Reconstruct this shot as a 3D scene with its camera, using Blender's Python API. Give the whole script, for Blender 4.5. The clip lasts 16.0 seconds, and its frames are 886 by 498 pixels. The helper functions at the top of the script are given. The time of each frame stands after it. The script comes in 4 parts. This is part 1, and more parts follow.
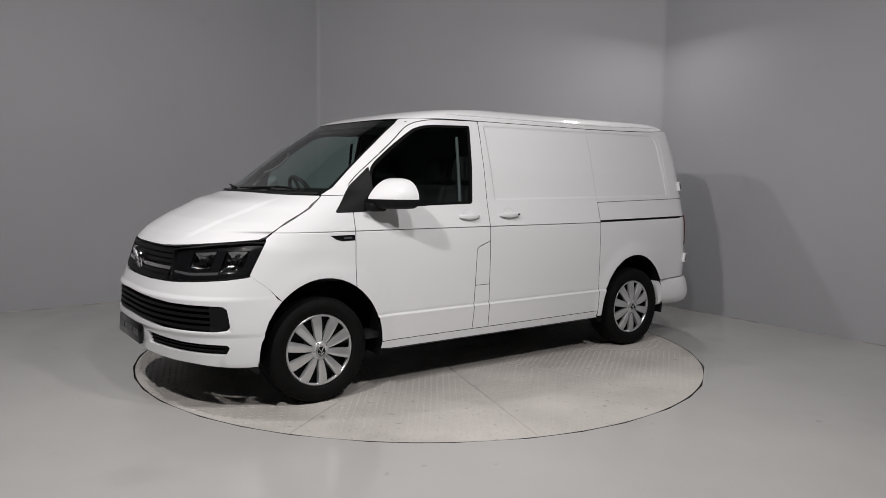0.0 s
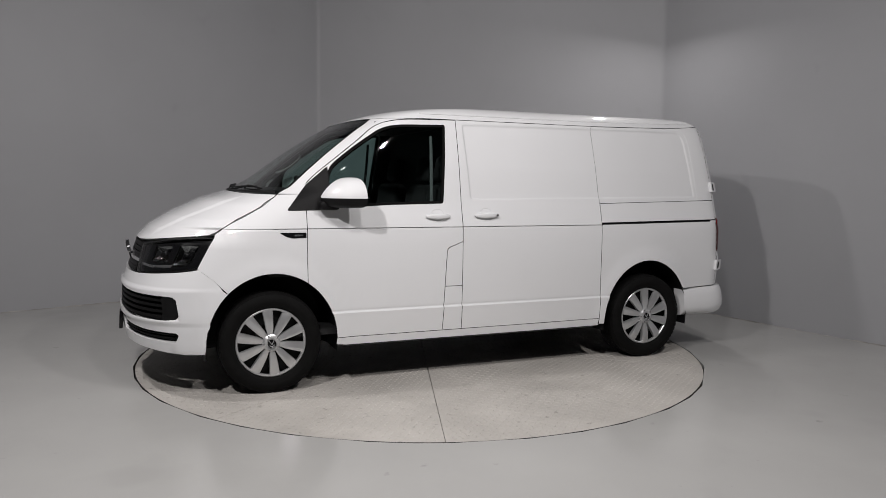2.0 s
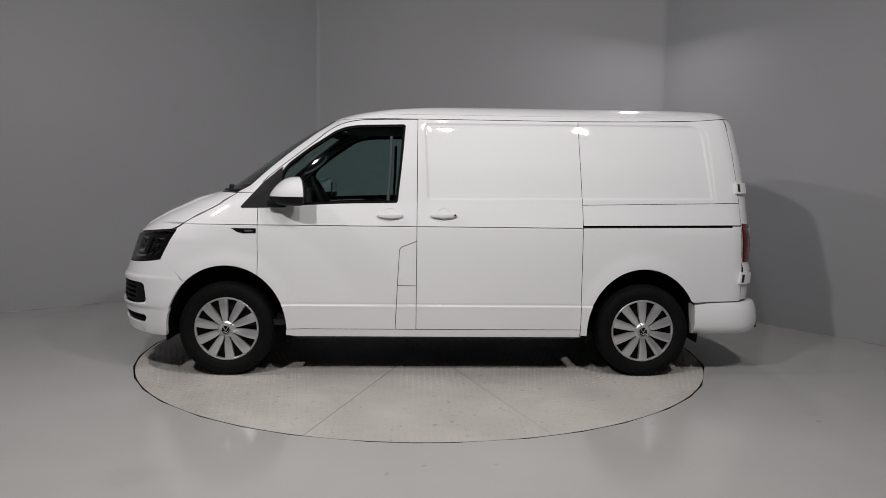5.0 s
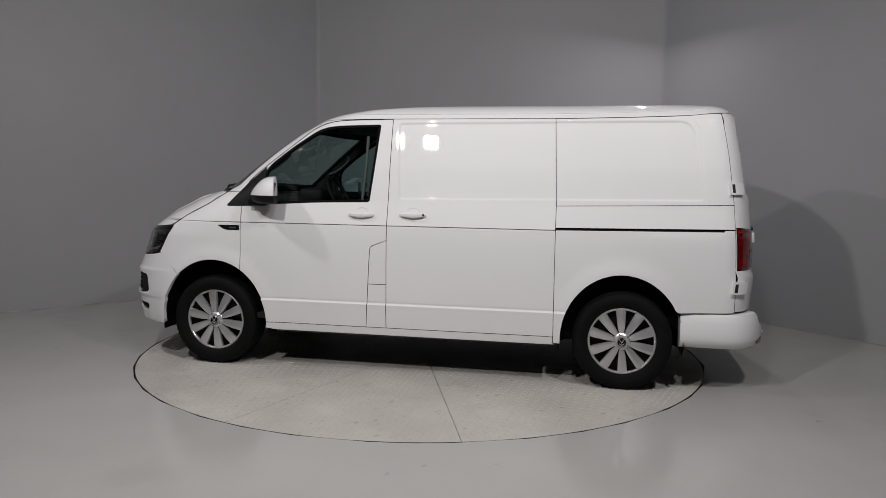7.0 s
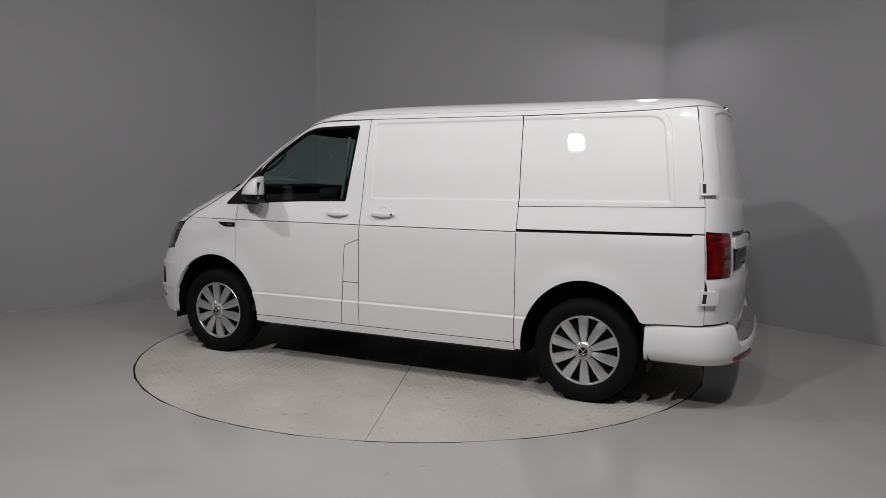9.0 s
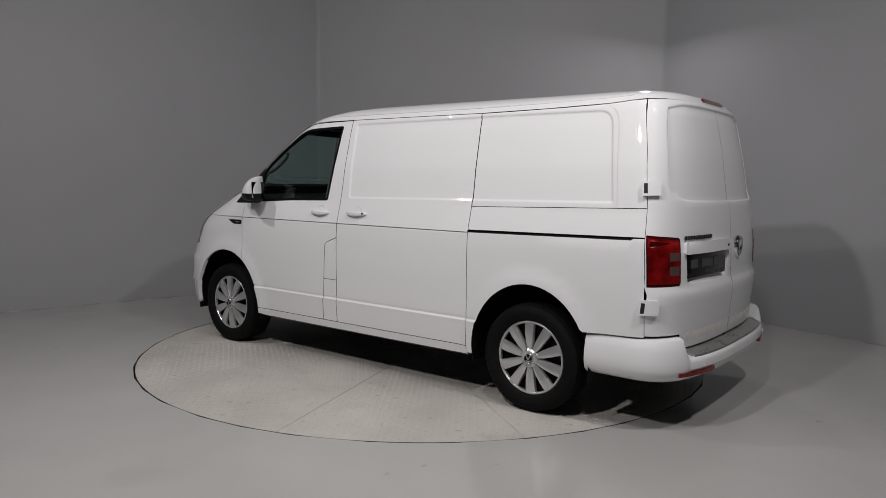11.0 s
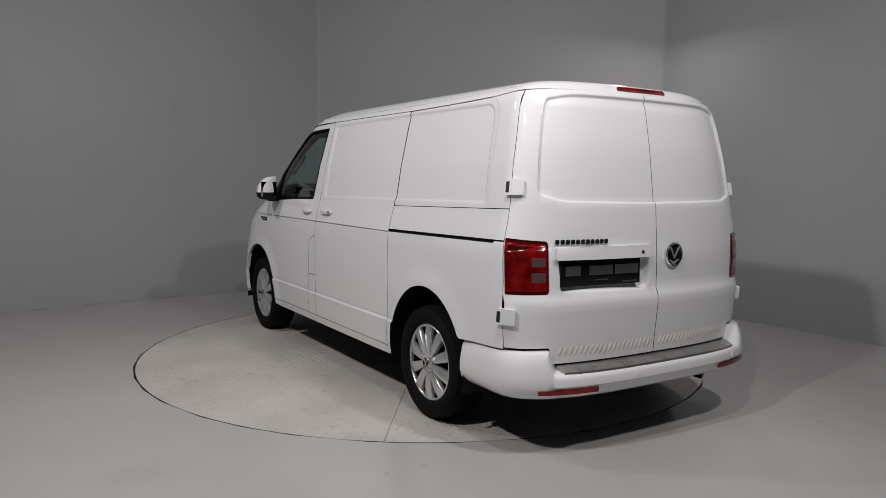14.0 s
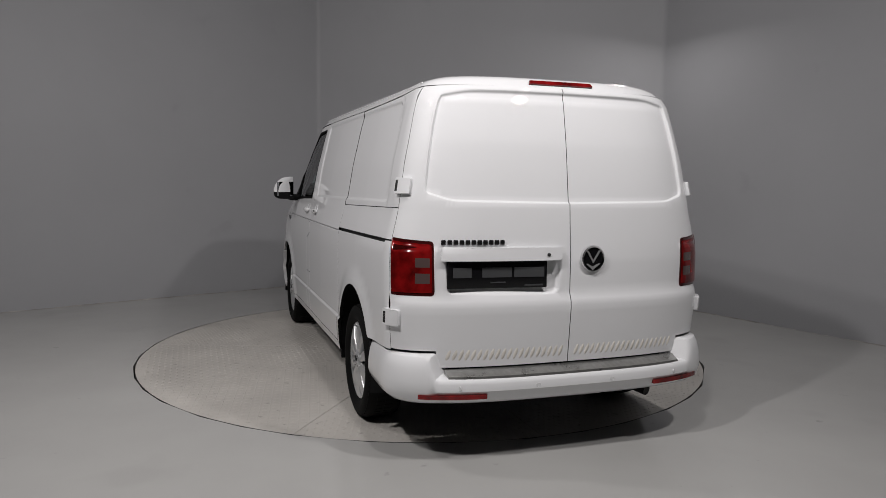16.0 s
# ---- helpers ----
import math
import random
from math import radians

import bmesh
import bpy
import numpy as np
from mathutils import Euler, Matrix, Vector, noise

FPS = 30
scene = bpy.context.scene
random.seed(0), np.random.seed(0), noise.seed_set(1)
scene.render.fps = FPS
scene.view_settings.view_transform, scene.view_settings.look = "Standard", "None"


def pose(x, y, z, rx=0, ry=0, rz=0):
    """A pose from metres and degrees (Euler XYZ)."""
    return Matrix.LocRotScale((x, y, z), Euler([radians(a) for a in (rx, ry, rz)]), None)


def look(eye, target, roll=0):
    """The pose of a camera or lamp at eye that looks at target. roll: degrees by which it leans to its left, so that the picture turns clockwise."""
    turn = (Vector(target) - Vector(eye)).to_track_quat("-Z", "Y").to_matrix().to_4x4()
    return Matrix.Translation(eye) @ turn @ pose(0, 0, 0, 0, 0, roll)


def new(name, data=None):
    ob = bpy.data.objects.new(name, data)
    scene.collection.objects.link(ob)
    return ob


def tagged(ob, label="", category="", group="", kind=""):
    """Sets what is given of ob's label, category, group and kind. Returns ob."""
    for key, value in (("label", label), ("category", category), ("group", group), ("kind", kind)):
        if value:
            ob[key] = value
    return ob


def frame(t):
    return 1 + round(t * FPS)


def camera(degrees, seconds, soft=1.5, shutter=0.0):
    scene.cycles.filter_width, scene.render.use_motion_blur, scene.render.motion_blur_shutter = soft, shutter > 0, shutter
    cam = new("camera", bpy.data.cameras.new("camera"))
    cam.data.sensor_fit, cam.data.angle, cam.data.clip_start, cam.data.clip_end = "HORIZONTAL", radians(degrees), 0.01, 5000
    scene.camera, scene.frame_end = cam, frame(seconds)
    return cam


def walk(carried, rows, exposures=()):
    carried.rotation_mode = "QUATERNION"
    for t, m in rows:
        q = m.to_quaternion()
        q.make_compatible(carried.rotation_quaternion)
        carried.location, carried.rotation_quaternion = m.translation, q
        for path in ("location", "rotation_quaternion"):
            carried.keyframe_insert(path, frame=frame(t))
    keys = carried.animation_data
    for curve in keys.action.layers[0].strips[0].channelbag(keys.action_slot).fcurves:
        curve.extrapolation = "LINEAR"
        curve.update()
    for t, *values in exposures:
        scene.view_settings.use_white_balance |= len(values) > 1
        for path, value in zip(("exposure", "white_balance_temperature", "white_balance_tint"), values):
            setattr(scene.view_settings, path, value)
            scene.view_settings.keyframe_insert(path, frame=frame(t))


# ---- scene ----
from mathutils.geometry import delaunay_2d_cdt

# camera: stands still
cam = camera(62.676, 16.0, 0.65)
EYE = look((0, 0, 1.415), (0, 10, 1.415 - 10 * math.tan(radians(5.454))), 0.805)
walk(cam, [(0.0, EYE), (16.0, EYE)], [(0.0, 0.3), (4.0, 0.09), (8.0, -0.11), (12.0, -0.13), (14.0, -0.03), (16.0, -0.06)])

# world: a closed studio, almost no light from outside
world = bpy.data.worlds.new("world")
world.use_nodes = True
scene.world = world
world.node_tree.nodes["Background"].inputs[0].default_value = (0.5, 0.55, 0.6, 1)
world.node_tree.nodes["Background"].inputs[1].default_value = 0.002


def area_lamp(place, target, size, power, colour=(1, 0.955, 0.945), spread=170):
    data = bpy.data.lights.new("studio_lamp", "AREA")
    data.shape, data.size, data.energy, data.color = "SQUARE", size, power, colour
    data.spread = radians(spread)
    ob = new("studio_lamp", data)
    ob.matrix_world = look(place, target)
    return ob


# square floodlights on a rig round the turntable
area_lamp((-1.82, 1.45, 4.0), (-0.3, 5.4, 0.2), 0.17, 78)
area_lamp((0.32, 2.2, 4.0), (0.0, 5.4, 0.2), 0.16, 30)
area_lamp((2.1, 2.2, 4.0), (0.2, 5.4, 0.2), 0.16, 52)
area_lamp((-3.5, 4.36, 4.0), (-0.7, 5.7, 0.2), 0.17, 38)
area_lamp((2.05, 7.65, 3.45), (0.9, 6.6, 0.0), 0.14, 13)


# ---- materials ----
def mat(name, colour, rough=0.5, metal=0.0, **more):
    m = bpy.data.materials.new(name)
    m.use_nodes = True
    b = m.node_tree.nodes["Principled BSDF"]
    b.inputs["Base Color"].default_value = (*colour, 1)
    b.inputs["Roughness"].default_value = rough
    b.inputs["Metallic"].default_value = metal
    for key, value in more.items():
        b.inputs[key.replace("_", " ")].default_value = value
    return m


def vary(m, scale, amount, rough=0.0, bump=0.0, bump_scale=None, detail=6, stretch=(1, 1, 1)):
    """Mottle a material's colour and gloss at one scale and give it a fine relief at another."""
    nt = m.node_tree
    b = nt.nodes["Principled BSDF"]
    tc = nt.nodes.new("ShaderNodeTexCoord")
    mp = nt.nodes.new("ShaderNodeMapping")
    mp.inputs["Scale"].default_value = stretch
    nt.links.new(tc.outputs["Object"], mp.inputs["Vector"])
    n = nt.nodes.new("ShaderNodeTexNoise")
    n.inputs["Scale"].default_value, n.inputs["Detail"].default_value = scale, detail
    nt.links.new(mp.outputs[0], n.inputs["Vector"])
    base = b.inputs["Base Color"].default_value[:3]
    ramp = nt.nodes.new("ShaderNodeValToRGB")
    ramp.color_ramp.elements[0].position, ramp.color_ramp.elements[1].position = 0.3, 0.7
    ramp.color_ramp.elements[0].color = (*[c * (1 - amount) for c in base], 1)
    ramp.color_ramp.elements[1].color = (*[min(1, c * (1 + amount)) for c in base], 1)
    nt.links.new(n.outputs["Fac"], ramp.inputs[0])
    nt.links.new(ramp.outputs[0], b.inputs["Base Color"])
    if rough:
        mr = nt.nodes.new("ShaderNodeMapRange")
        r0 = b.inputs["Roughness"].default_value
        mr.inputs["To Min"].default_value, mr.inputs["To Max"].default_value = max(0, r0 - rough), min(1, r0 + rough)
        nt.links.new(n.outputs["Fac"], mr.inputs["Value"])
        nt.links.new(mr.outputs[0], b.inputs["Roughness"])
    if bump:
        n2 = nt.nodes.new("ShaderNodeTexNoise")
        n2.inputs["Scale"].default_value, n2.inputs["Detail"].default_value = bump_scale or scale * 20, 3
        nt.links.new(tc.outputs["Object"], n2.inputs["Vector"])
        bp = nt.nodes.new("ShaderNodeBump")
        bp.inputs["Strength"].default_value, bp.inputs["Distance"].default_value = bump, 0.002
        nt.links.new(n2.outputs["Fac"], bp.inputs["Height"])
        nt.links.new(bp.outputs[0], b.inputs["Normal"])
    return m


def specks(m, scale, cut, amount, detail=3, tint=(1, 1, 1)):
    """Darken small or large patches of a material: scuffs, dust and stains."""
    nt = m.node_tree
    b = nt.nodes["Principled BSDF"]
    old = b.inputs["Base Color"].links[0].from_socket
    tc = nt.nodes.new("ShaderNodeTexCoord")
    n = nt.nodes.new("ShaderNodeTexNoise")
    n.inputs["Scale"].default_value, n.inputs["Detail"].default_value = scale, detail
    nt.links.new(tc.outputs["Object"], n.inputs["Vector"])
    mr = nt.nodes.new("ShaderNodeMapRange")
    mr.inputs["From Min"].default_value, mr.inputs["From Max"].default_value = cut, cut + 0.08
    nt.links.new(n.outputs["Fac"], mr.inputs["Value"])
    mix = nt.nodes.new("ShaderNodeMix")
    mix.data_type, mix.blend_type = "RGBA", "MULTIPLY"
    mul = nt.nodes.new("ShaderNodeMath")
    mul.operation = "MULTIPLY"
    mul.inputs[1].default_value = amount
    nt.links.new(mr.outputs[0], mul.inputs[0])
    nt.links.new(mul.outputs[0], mix.inputs[0])
    nt.links.new(old, mix.inputs[6])
    mix.inputs[7].default_value = (*[0.15 * t for t in tint], 1)
    nt.links.new(mix.outputs[2], b.inputs["Base Color"])
    return m


WALL = vary(mat("grey_wall_paint", (0.362, 0.367, 0.383), 0.5, Specular_IOR_Level=0.35), 0.7, 0.04, 0.05, 0.25, 60)
FLOOR = vary(mat("grey_epoxy_floor", (0.43, 0.43, 0.42), 0.17, Specular_IOR_Level=0.26), 0.8, 0.06, 0.06, 0.08, 14)
DECK = vary(mat("turntable_steel", (0.50, 0.48, 0.45), 0.5, Specular_IOR_Level=0.35), 1.6, 0.13, 0.08, 0.1, 60)
specks(FLOOR, 9, 0.70, 0.25)
specks(FLOOR, 1.1, 0.6, 0.06)
specks(WALL, 2.2, 0.66, 0.06)
specks(DECK, 16, 0.64, 0.35, tint=(1, 0.9, 0.75))
specks(DECK, 2.4, 0.56, 0.10, 5, (1, 0.92, 0.8))
GRIME = vary(mat("wall_foot_grime", (0.30, 0.29, 0.275), 0.8), 6, 0.45)
BOUNCE_CUT = vary(mat("dark_studio_paint", (0.05, 0.051, 0.053), 0.7), 0.9, 0.06)
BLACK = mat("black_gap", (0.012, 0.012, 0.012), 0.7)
WHITE = vary(mat("white_car_paint", (0.775, 0.785, 0.80), 0.55, Coat_Weight=1.0, Coat_Roughness=0.012), 1.2, 0.015)


PLASTIC = vary(mat("black_plastic", (0.008, 0.008, 0.0085), 0.5, Specular_IOR_Level=0.13), 30, 0.15, 0.05, 0.15, 400)
GLOSS_BLACK = mat("gloss_black", (0.007, 0.007, 0.008), 0.1, Specular_IOR_Level=0.3)
# black of the window seals, and of the shade painted into the panel gaps
SEAL_SHADE = mat("black_seal", (0.006, 0.006, 0.006), 0.9, Specular_IOR_Level=0.08)
RUBBER = vary(mat("tyre_rubber", (0.006, 0.006, 0.006), 0.75, Specular_IOR_Level=0.1), 14, 0.25, 0.08, 0.2, 220)
SILVER = vary(mat("silver_wheel_paint", (0.60, 0.61, 0.62), 0.3, 0.7, Coat_Weight=0.4), 9, 0.05, 0.05)
CHROME = mat("chrome", (0.75, 0.75, 0.77), 0.08, 1.0)
DULL_CHROME = mat("satin_chrome", (0.5, 0.5, 0.51), 0.25, 0.8)
MIRROR = mat("lamp_reflector", (0.26, 0.26, 0.27), 0.2, 0.7)
LAMP_CHROME = mat("lamp_chrome", (0.42, 0.42, 0.43), 0.07, 1.0)
TRIM = vary(mat("dark_interior_trim", (0.008, 0.0083, 0.009), 0.7), 20, 0.2)
CLOTH = vary(mat("seat_cloth", (0.005, 0.005, 0.0055), 0.9), 40, 0.3)
LIGHT_TRIM = mat("grey_pillar_trim", (0.11, 0.115, 0.115), 0.6)
RED = vary(mat("red_lens", (0.15, 0.0035, 0.004), 0.12, Coat_Weight=0.35, Specular_IOR_Level=0.35), 14, 0.6)
DEEP_RED = mat("deep_red_lens", (0.045, 0.003, 0.003), 0.1, Coat_Weight=1.0)
SMOKED = mat("smoked_lens", (0.09, 0.06, 0.057), 0.15, Coat_Weight=1.0)
LETTER = mat("dark_chrome", (0.10, 0.10, 0.105), 0.2, 0.9)
DUSTY = vary(mat("dusty_white_paint", (0.70, 0.67, 0.62), 0.5), 18, 0.1)
STEP = vary(mat("worn_step_metal", (0.36, 0.36, 0.35), 0.3, 0.8), 12, 0.2, 0.1, 0.2, 150)
GREY_INK = mat("grey_print", (0.055, 0.057, 0.06), 0.4)
HOUSING = mat("lamp_housing", (0.006, 0.006, 0.007), 0.3, Specular_IOR_Level=0.2)


def glass(name, tint, gloss):
    """A thin pane: tinted see-through, with a mirror film that grows at grazing angles."""
    m = bpy.data.materials.new(name)
    m.use_nodes = True
    nt = m.node_tree
    nt.nodes.clear()
    out = nt.nodes.new("ShaderNodeOutputMaterial")
    mix = nt.nodes.new("ShaderNodeMixShader")
    clear = nt.nodes.new("ShaderNodeBsdfTransparent")
    clear.inputs[0].default_value = (*tint, 1)
    shine = nt.nodes.new("ShaderNodeBsdfGlossy")
    shine.inputs["Roughness"].default_value = 0.02
    lw = nt.nodes.new("ShaderNodeLayerWeight")
    lw.inputs["Blend"].default_value = 0.5
    power = nt.nodes.new("ShaderNodeMath")
    power.operation = "POWER"
    power.inputs[1].default_value = 5.0
    amount = nt.nodes.new("ShaderNodeMapRange")
    amount.inputs["To Min"].default_value, amount.inputs["To Max"].default_value = gloss, 1.0
    nt.links.new(lw.outputs["Facing"], power.inputs[0])
    nt.links.new(power.outputs[0], amount.inputs["Value"])
    nt.links.new(amount.outputs[0], mix.inputs[0])
    nt.links.new(clear.outputs[0], mix.inputs[1])
    nt.links.new(shine.outputs[0], mix.inputs[2])
    nt.links.new(mix.outputs[0], out.inputs[0])
    return m


GLASS = glass("green_tinted_glass", (0.50, 0.63, 0.61), 0.05)
SCREEN = glass("windscreen_glass", (0.68, 0.77, 0.74), 0.06)
LENS = glass("clear_lens", (0.88, 0.9, 0.9), 0.04)


# ---- mesh helpers ----
def mesh_ob(name, bm, material, smooth=True):
    me = bpy.data.meshes.new(name)
    bm.to_mesh(me)
    bm.free()
    me.materials.append(material)
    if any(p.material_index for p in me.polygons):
        me.materials.append(SEAL_SHADE)
    given = me.attributes.get("shade")
    if given:
        flat = np.zeros(len(me.vertices) * 3, np.float32)
        given.data.foreach_get("vector", flat)
        me.attributes.remove(given)
        me.shade_smooth()
        me.normals_split_custom_set_from_vertices(flat.reshape(-1, 3))
    elif smooth:
        me.shade_smooth()
        me.set_sharp_from_angle(angle=radians(35))
    return new(name, me)


def part(name, bm, material, parent, label="", smooth=True):
    ob = mesh_ob(name, bm, material, smooth)
    ob.parent = parent
    if label:
        tagged(ob, label)
    return ob


def box(bm, lo, hi, bevel=0.0, segments=2):
    """A box from corner to corner, its edges rounded."""
    made = bmesh.ops.create_cube(bm, size=1)["verts"]
    for v in made:
        v.co = Vector([l + (h - l) * (c + 0.5) for l, h, c in zip(lo, hi, v.co)])
    if bevel:
        edges = {e for v in made for e in v.link_edges}
        bmesh.ops.bevel(bm, geom=list(edges), offset=bevel, segments=segments, affect="EDGES", profile=0.5)
    return bm


def prism(points, depth, material_bm=None, bevel=0.0):
    """A flat outline in x, z, given depth along y."""
    bm = material_bm or bmesh.new()
    vs = [bm.verts.new((x, 0, z)) for x, z in points]
    f = bm.faces.new(vs)
    out = bmesh.ops.extrude_face_region(bm, geom=[f])["geom"]
    bmesh.ops.translate(bm, verts=[g for g in out if isinstance(g, bmesh.types.BMVert)], vec=(0, depth, 0))
    bmesh.ops.recalc_face_normals(bm, faces=bm.faces)
    return bm


def lathe(profile, n=48, axis="y", caps=True):
    """Turn a profile of (radius, along) round an axis."""
    bm = bmesh.new()
    rings = []
    for r, a in profile:
        ring = []
        for i in range(n):
            u = 2 * math.pi * i / n
            p = (r * math.cos(u), a, r * math.sin(u)) if axis == "y" else (r * math.cos(u), r * math.sin(u), a)
            ring.append(bm.verts.new(p))
        rings.append(ring)
    for a, b in zip(rings, rings[1:]):
        for i in range(n):
            bm.faces.new((a[i], a[(i + 1) % n], b[(i + 1) % n], b[i]))
    for ring, r in ((rings[0], profile[0][0]), (rings[-1], profile[-1][0])):
        if caps and r > 1e-4:
            bm.faces.new(ring)
    bmesh.ops.remove_doubles(bm, verts=bm.verts, dist=1e-5)
    bmesh.ops.recalc_face_normals(bm, faces=bm.faces)
    return bm


# ---- the room ----
C_LEFT, C_RIGHT = Vector((-1.66, 9.66)), Vector((2.48, 8.45))
CEIL = 5.0
ROOM = [Vector((-6.2, 5.9)), C_LEFT, C_RIGHT, Vector((5.2, 4.45)), Vector((5.2, -3.0)), Vector((-6.2, -3.0))]


def wall(name, a, b, label, paint):
    """A wall 0.15 m thick from a to b, its face to the room on the line."""
    d = (b - a).normalized()
    out = Vector((-d.y, d.x)) * 0.15
    bm = bmesh.new()
    base = [bm.verts.new((*p, 0)) for p in (a, b, b + out, a + out)]
    f = bm.faces.new(base)
    top = bmesh.ops.extrude_face_region(bm, geom=[f])["geom"]
    bmesh.ops.translate(bm, verts=[g for g in top if isinstance(g, bmesh.types.BMVert)], vec=(0, 0, CEIL))
    bmesh.ops.recalc_face_normals(bm, faces=bm.faces)
    return tagged(mesh_ob(name, bm, paint, False), label, "wall", kind="structure")


def bend(a, p, b, r, n=14):
    """A soft corner at p between the lines to a and b."""
    s, e = p + (a - p).normalized() * r, p + (b - p).normalized() * r
    return [s * (1 - t) ** 2 + p * 2 * t * (1 - t) + e * t * t for t in np.linspace(0, 1, n)]


def curved_wall(name, path, label):
    bm = bmesh.new()
    rows = []
    for i, p in enumerate(path):
        d = (path[min(i + 1, len(path) - 1)] - path[max(i - 1, 0)]).normalized()
        q = p + Vector((-d.y, d.x)) * 0.15
        rows.append([bm.verts.new(v) for v in ((*p, 0), (*p, CEIL), (*q, CEIL), (*q, 0))])
    for a, b in zip(rows, rows[1:]):
        for k in range(4):
            bm.faces.new((a[k], b[k], b[(k + 1) % 4], a[(k + 1) % 4]))
    bm.faces.new(rows[0]), bm.faces.new(rows[-1])
    bmesh.ops.recalc_face_normals(bm, faces=bm.faces)
    return tagged(mesh_ob(name, bm, WALL), label, "wall", kind="structure")


curved_wall("wall_north", [ROOM[0]] + bend(ROOM[0], C_LEFT, C_RIGHT, 0.04, 5) + bend(C_LEFT, C_RIGHT, ROOM[3], 0.05, 5) + [ROOM[3]], "plain grey painted studio wall with soft corners")
# unseen walls that close the room, coloured dark to weaken the light they bounce
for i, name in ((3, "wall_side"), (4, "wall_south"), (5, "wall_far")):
    wall(name, ROOM[i], ROOM[(i + 1) % 6], "plain dark painted studio wall", BOUNCE_CUT)

rng = random.Random(4)


def foot_joint(name, a, b):
    """A thin uneven dirty joint where a wall meets the floor."""
    d = (b - a).normalized()
    n = Vector((d.y, -d.x))
    bm = bmesh.new()
    rows, k, size = [], int((b - a).length / 0.03), 0.004
    for i in range(k + 1):
        size = max(0.0012, min(0.007, size + rng.uniform(-0.002, 0.002)))
        p = a.lerp(b, i / k)
        rows.append([bm.verts.new((*(p + n * q), z)) for q, z in ((-0.01, size * 1.3), (0.001, size * 1.3), (0.002 + size * 0.6, size * 0.5), (0.003 + size * 1.4, 0.0008), (0.003 + size * 1.4, -0.01))])
    for r0, r1 in zip(rows, rows[1:]):
        for i in range(4):
            bm.faces.new((r0[i], r0[i + 1], r1[i + 1], r1[i]))
    bmesh.ops.recalc_face_normals(bm, faces=bm.faces)
    tagged(mesh_ob(name, bm, GRIME), "thin dirty joint along the foot of the wall", "joint", kind="structure")


foot_joint("trim_right", C_RIGHT, ROOM[3])
foot_joint("trim_back", C_LEFT, C_RIGHT)
foot_joint("trim_left", ROOM[0], C_LEFT)

# a roller shutter in the wall behind the camera, mirrored in the van's side window
shutter = tagged(new("roller_shutter"), "grey ribbed steel roller shutter, closed", "shutter")
shutter.location = (-1.2, -2.99, 0)
SHUTTER_STEEL = vary(mat("shutter_steel", (0.42, 0.43, 0.44), 0.45), 3, 0.06)
bm = bmesh.new()
prof = [(0.0, 0.0), (0.012, 0.006), (0.022, 0.022), (0.025, 0.05), (0.022, 0.078), (0.012, 0.094), (0.0, 0.098)]
ends = [[bm.verts.new((x, y, z)) for y, z in prof] for x in (-2.1, 2.1)]
for i in range(len(prof) - 1):
    bm.faces.new((ends[0][i], ends[0][i + 1], ends[1][i + 1], ends[1][i]))
bmesh.ops.recalc_face_normals(bm, faces=bm.faces)
first_slat = part("slat", bm, SHUTTER_STEEL, shutter)
for k in range(1, 38):
    ob = new("slat", first_slat.data)
    ob.parent, ob.location = shutter, (0, 0, 0.1 * k)
for x in (-2.15, 2.15):
    bm = bmesh.new()
    box(bm, (x - 0.06, 0, 0), (x + 0.06, 0.06, 3.85), 0.006)
    part("guide_rail", bm, SHUTTER_STEEL, shutter)

TABLE = Vector((-0.162, 6.060, 0))
RADIUS = 2.244
N = 128


def room_floor():
    """The epoxy floor with a round hole for the turntable."""
    bm = bmesh.new()
    pts = [Vector(p) for p in ((-6.3, -3.1), (5.3, -3.1), (5.3, 9.9), (-6.3, 9.9))]
    ring = [Vector((TABLE.x + (RADIUS + 0.018) * math.cos(2 * math.pi * i / N), TABLE.y + (RADIUS + 0.018) * math.sin(2 * math.pi * i / N))) for i in range(N)]
    vs, es, fs, *_ = delaunay_2d_cdt(pts + ring, [], [list(range(4)), list(range(4, 4 + N))], 0, 1e-6)
    mine = [bm.verts.new((v.x, v.y, 0)) for v in vs]
    for f in fs:
        c = sum((vs[i] for i in f), Vector((0, 0))) / len(f)
        if (c - TABLE.xy).length > RADIUS + 0.005:
            bm.faces.new([mine[i] for i in f])
    rim = [e for e in bm.edges if e.is_boundary and all((v.co.xy - TABLE.xy).length < RADIUS + 0.02 for v in e.verts)]
    out = bmesh.ops.extrude_edge_only(bm, edges=rim)["geom"]
    bmesh.ops.translate(bm, verts=[g for g in out if isinstance(g, bmesh.types.BMVert)], vec=(0, 0, -0.15))
    return tagged(mesh_ob("floor", bm, FLOOR, False), "glossy light grey epoxy studio floor", "floor", kind="structure")


room_floor()
# unseen ceiling, dark as well so that less fill reaches the shadows
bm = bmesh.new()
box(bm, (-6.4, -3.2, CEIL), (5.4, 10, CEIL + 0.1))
tagged(mesh_ob("ceiling", bm, BOUNCE_CUT, False), "plain dark painted studio ceiling", "ceiling", kind="structure")
bm = lathe([(0, -0.16), (RADIUS + 0.06, -0.16), (RADIUS + 0.06, -0.12), (0, -0.12)], 96, "z")
pit = mesh_ob("turntable_pit", bm, BLACK)
pit.location = TABLE
tagged(pit, "dark pit floor under the turntable", "floor", kind="structure")

# ---- the turntable ----
turntable = tagged(new("turntable"), "round steel turntable of chequer plate flush with the floor", "turntable")
turntable.location = TABLE
SECTORS = 10


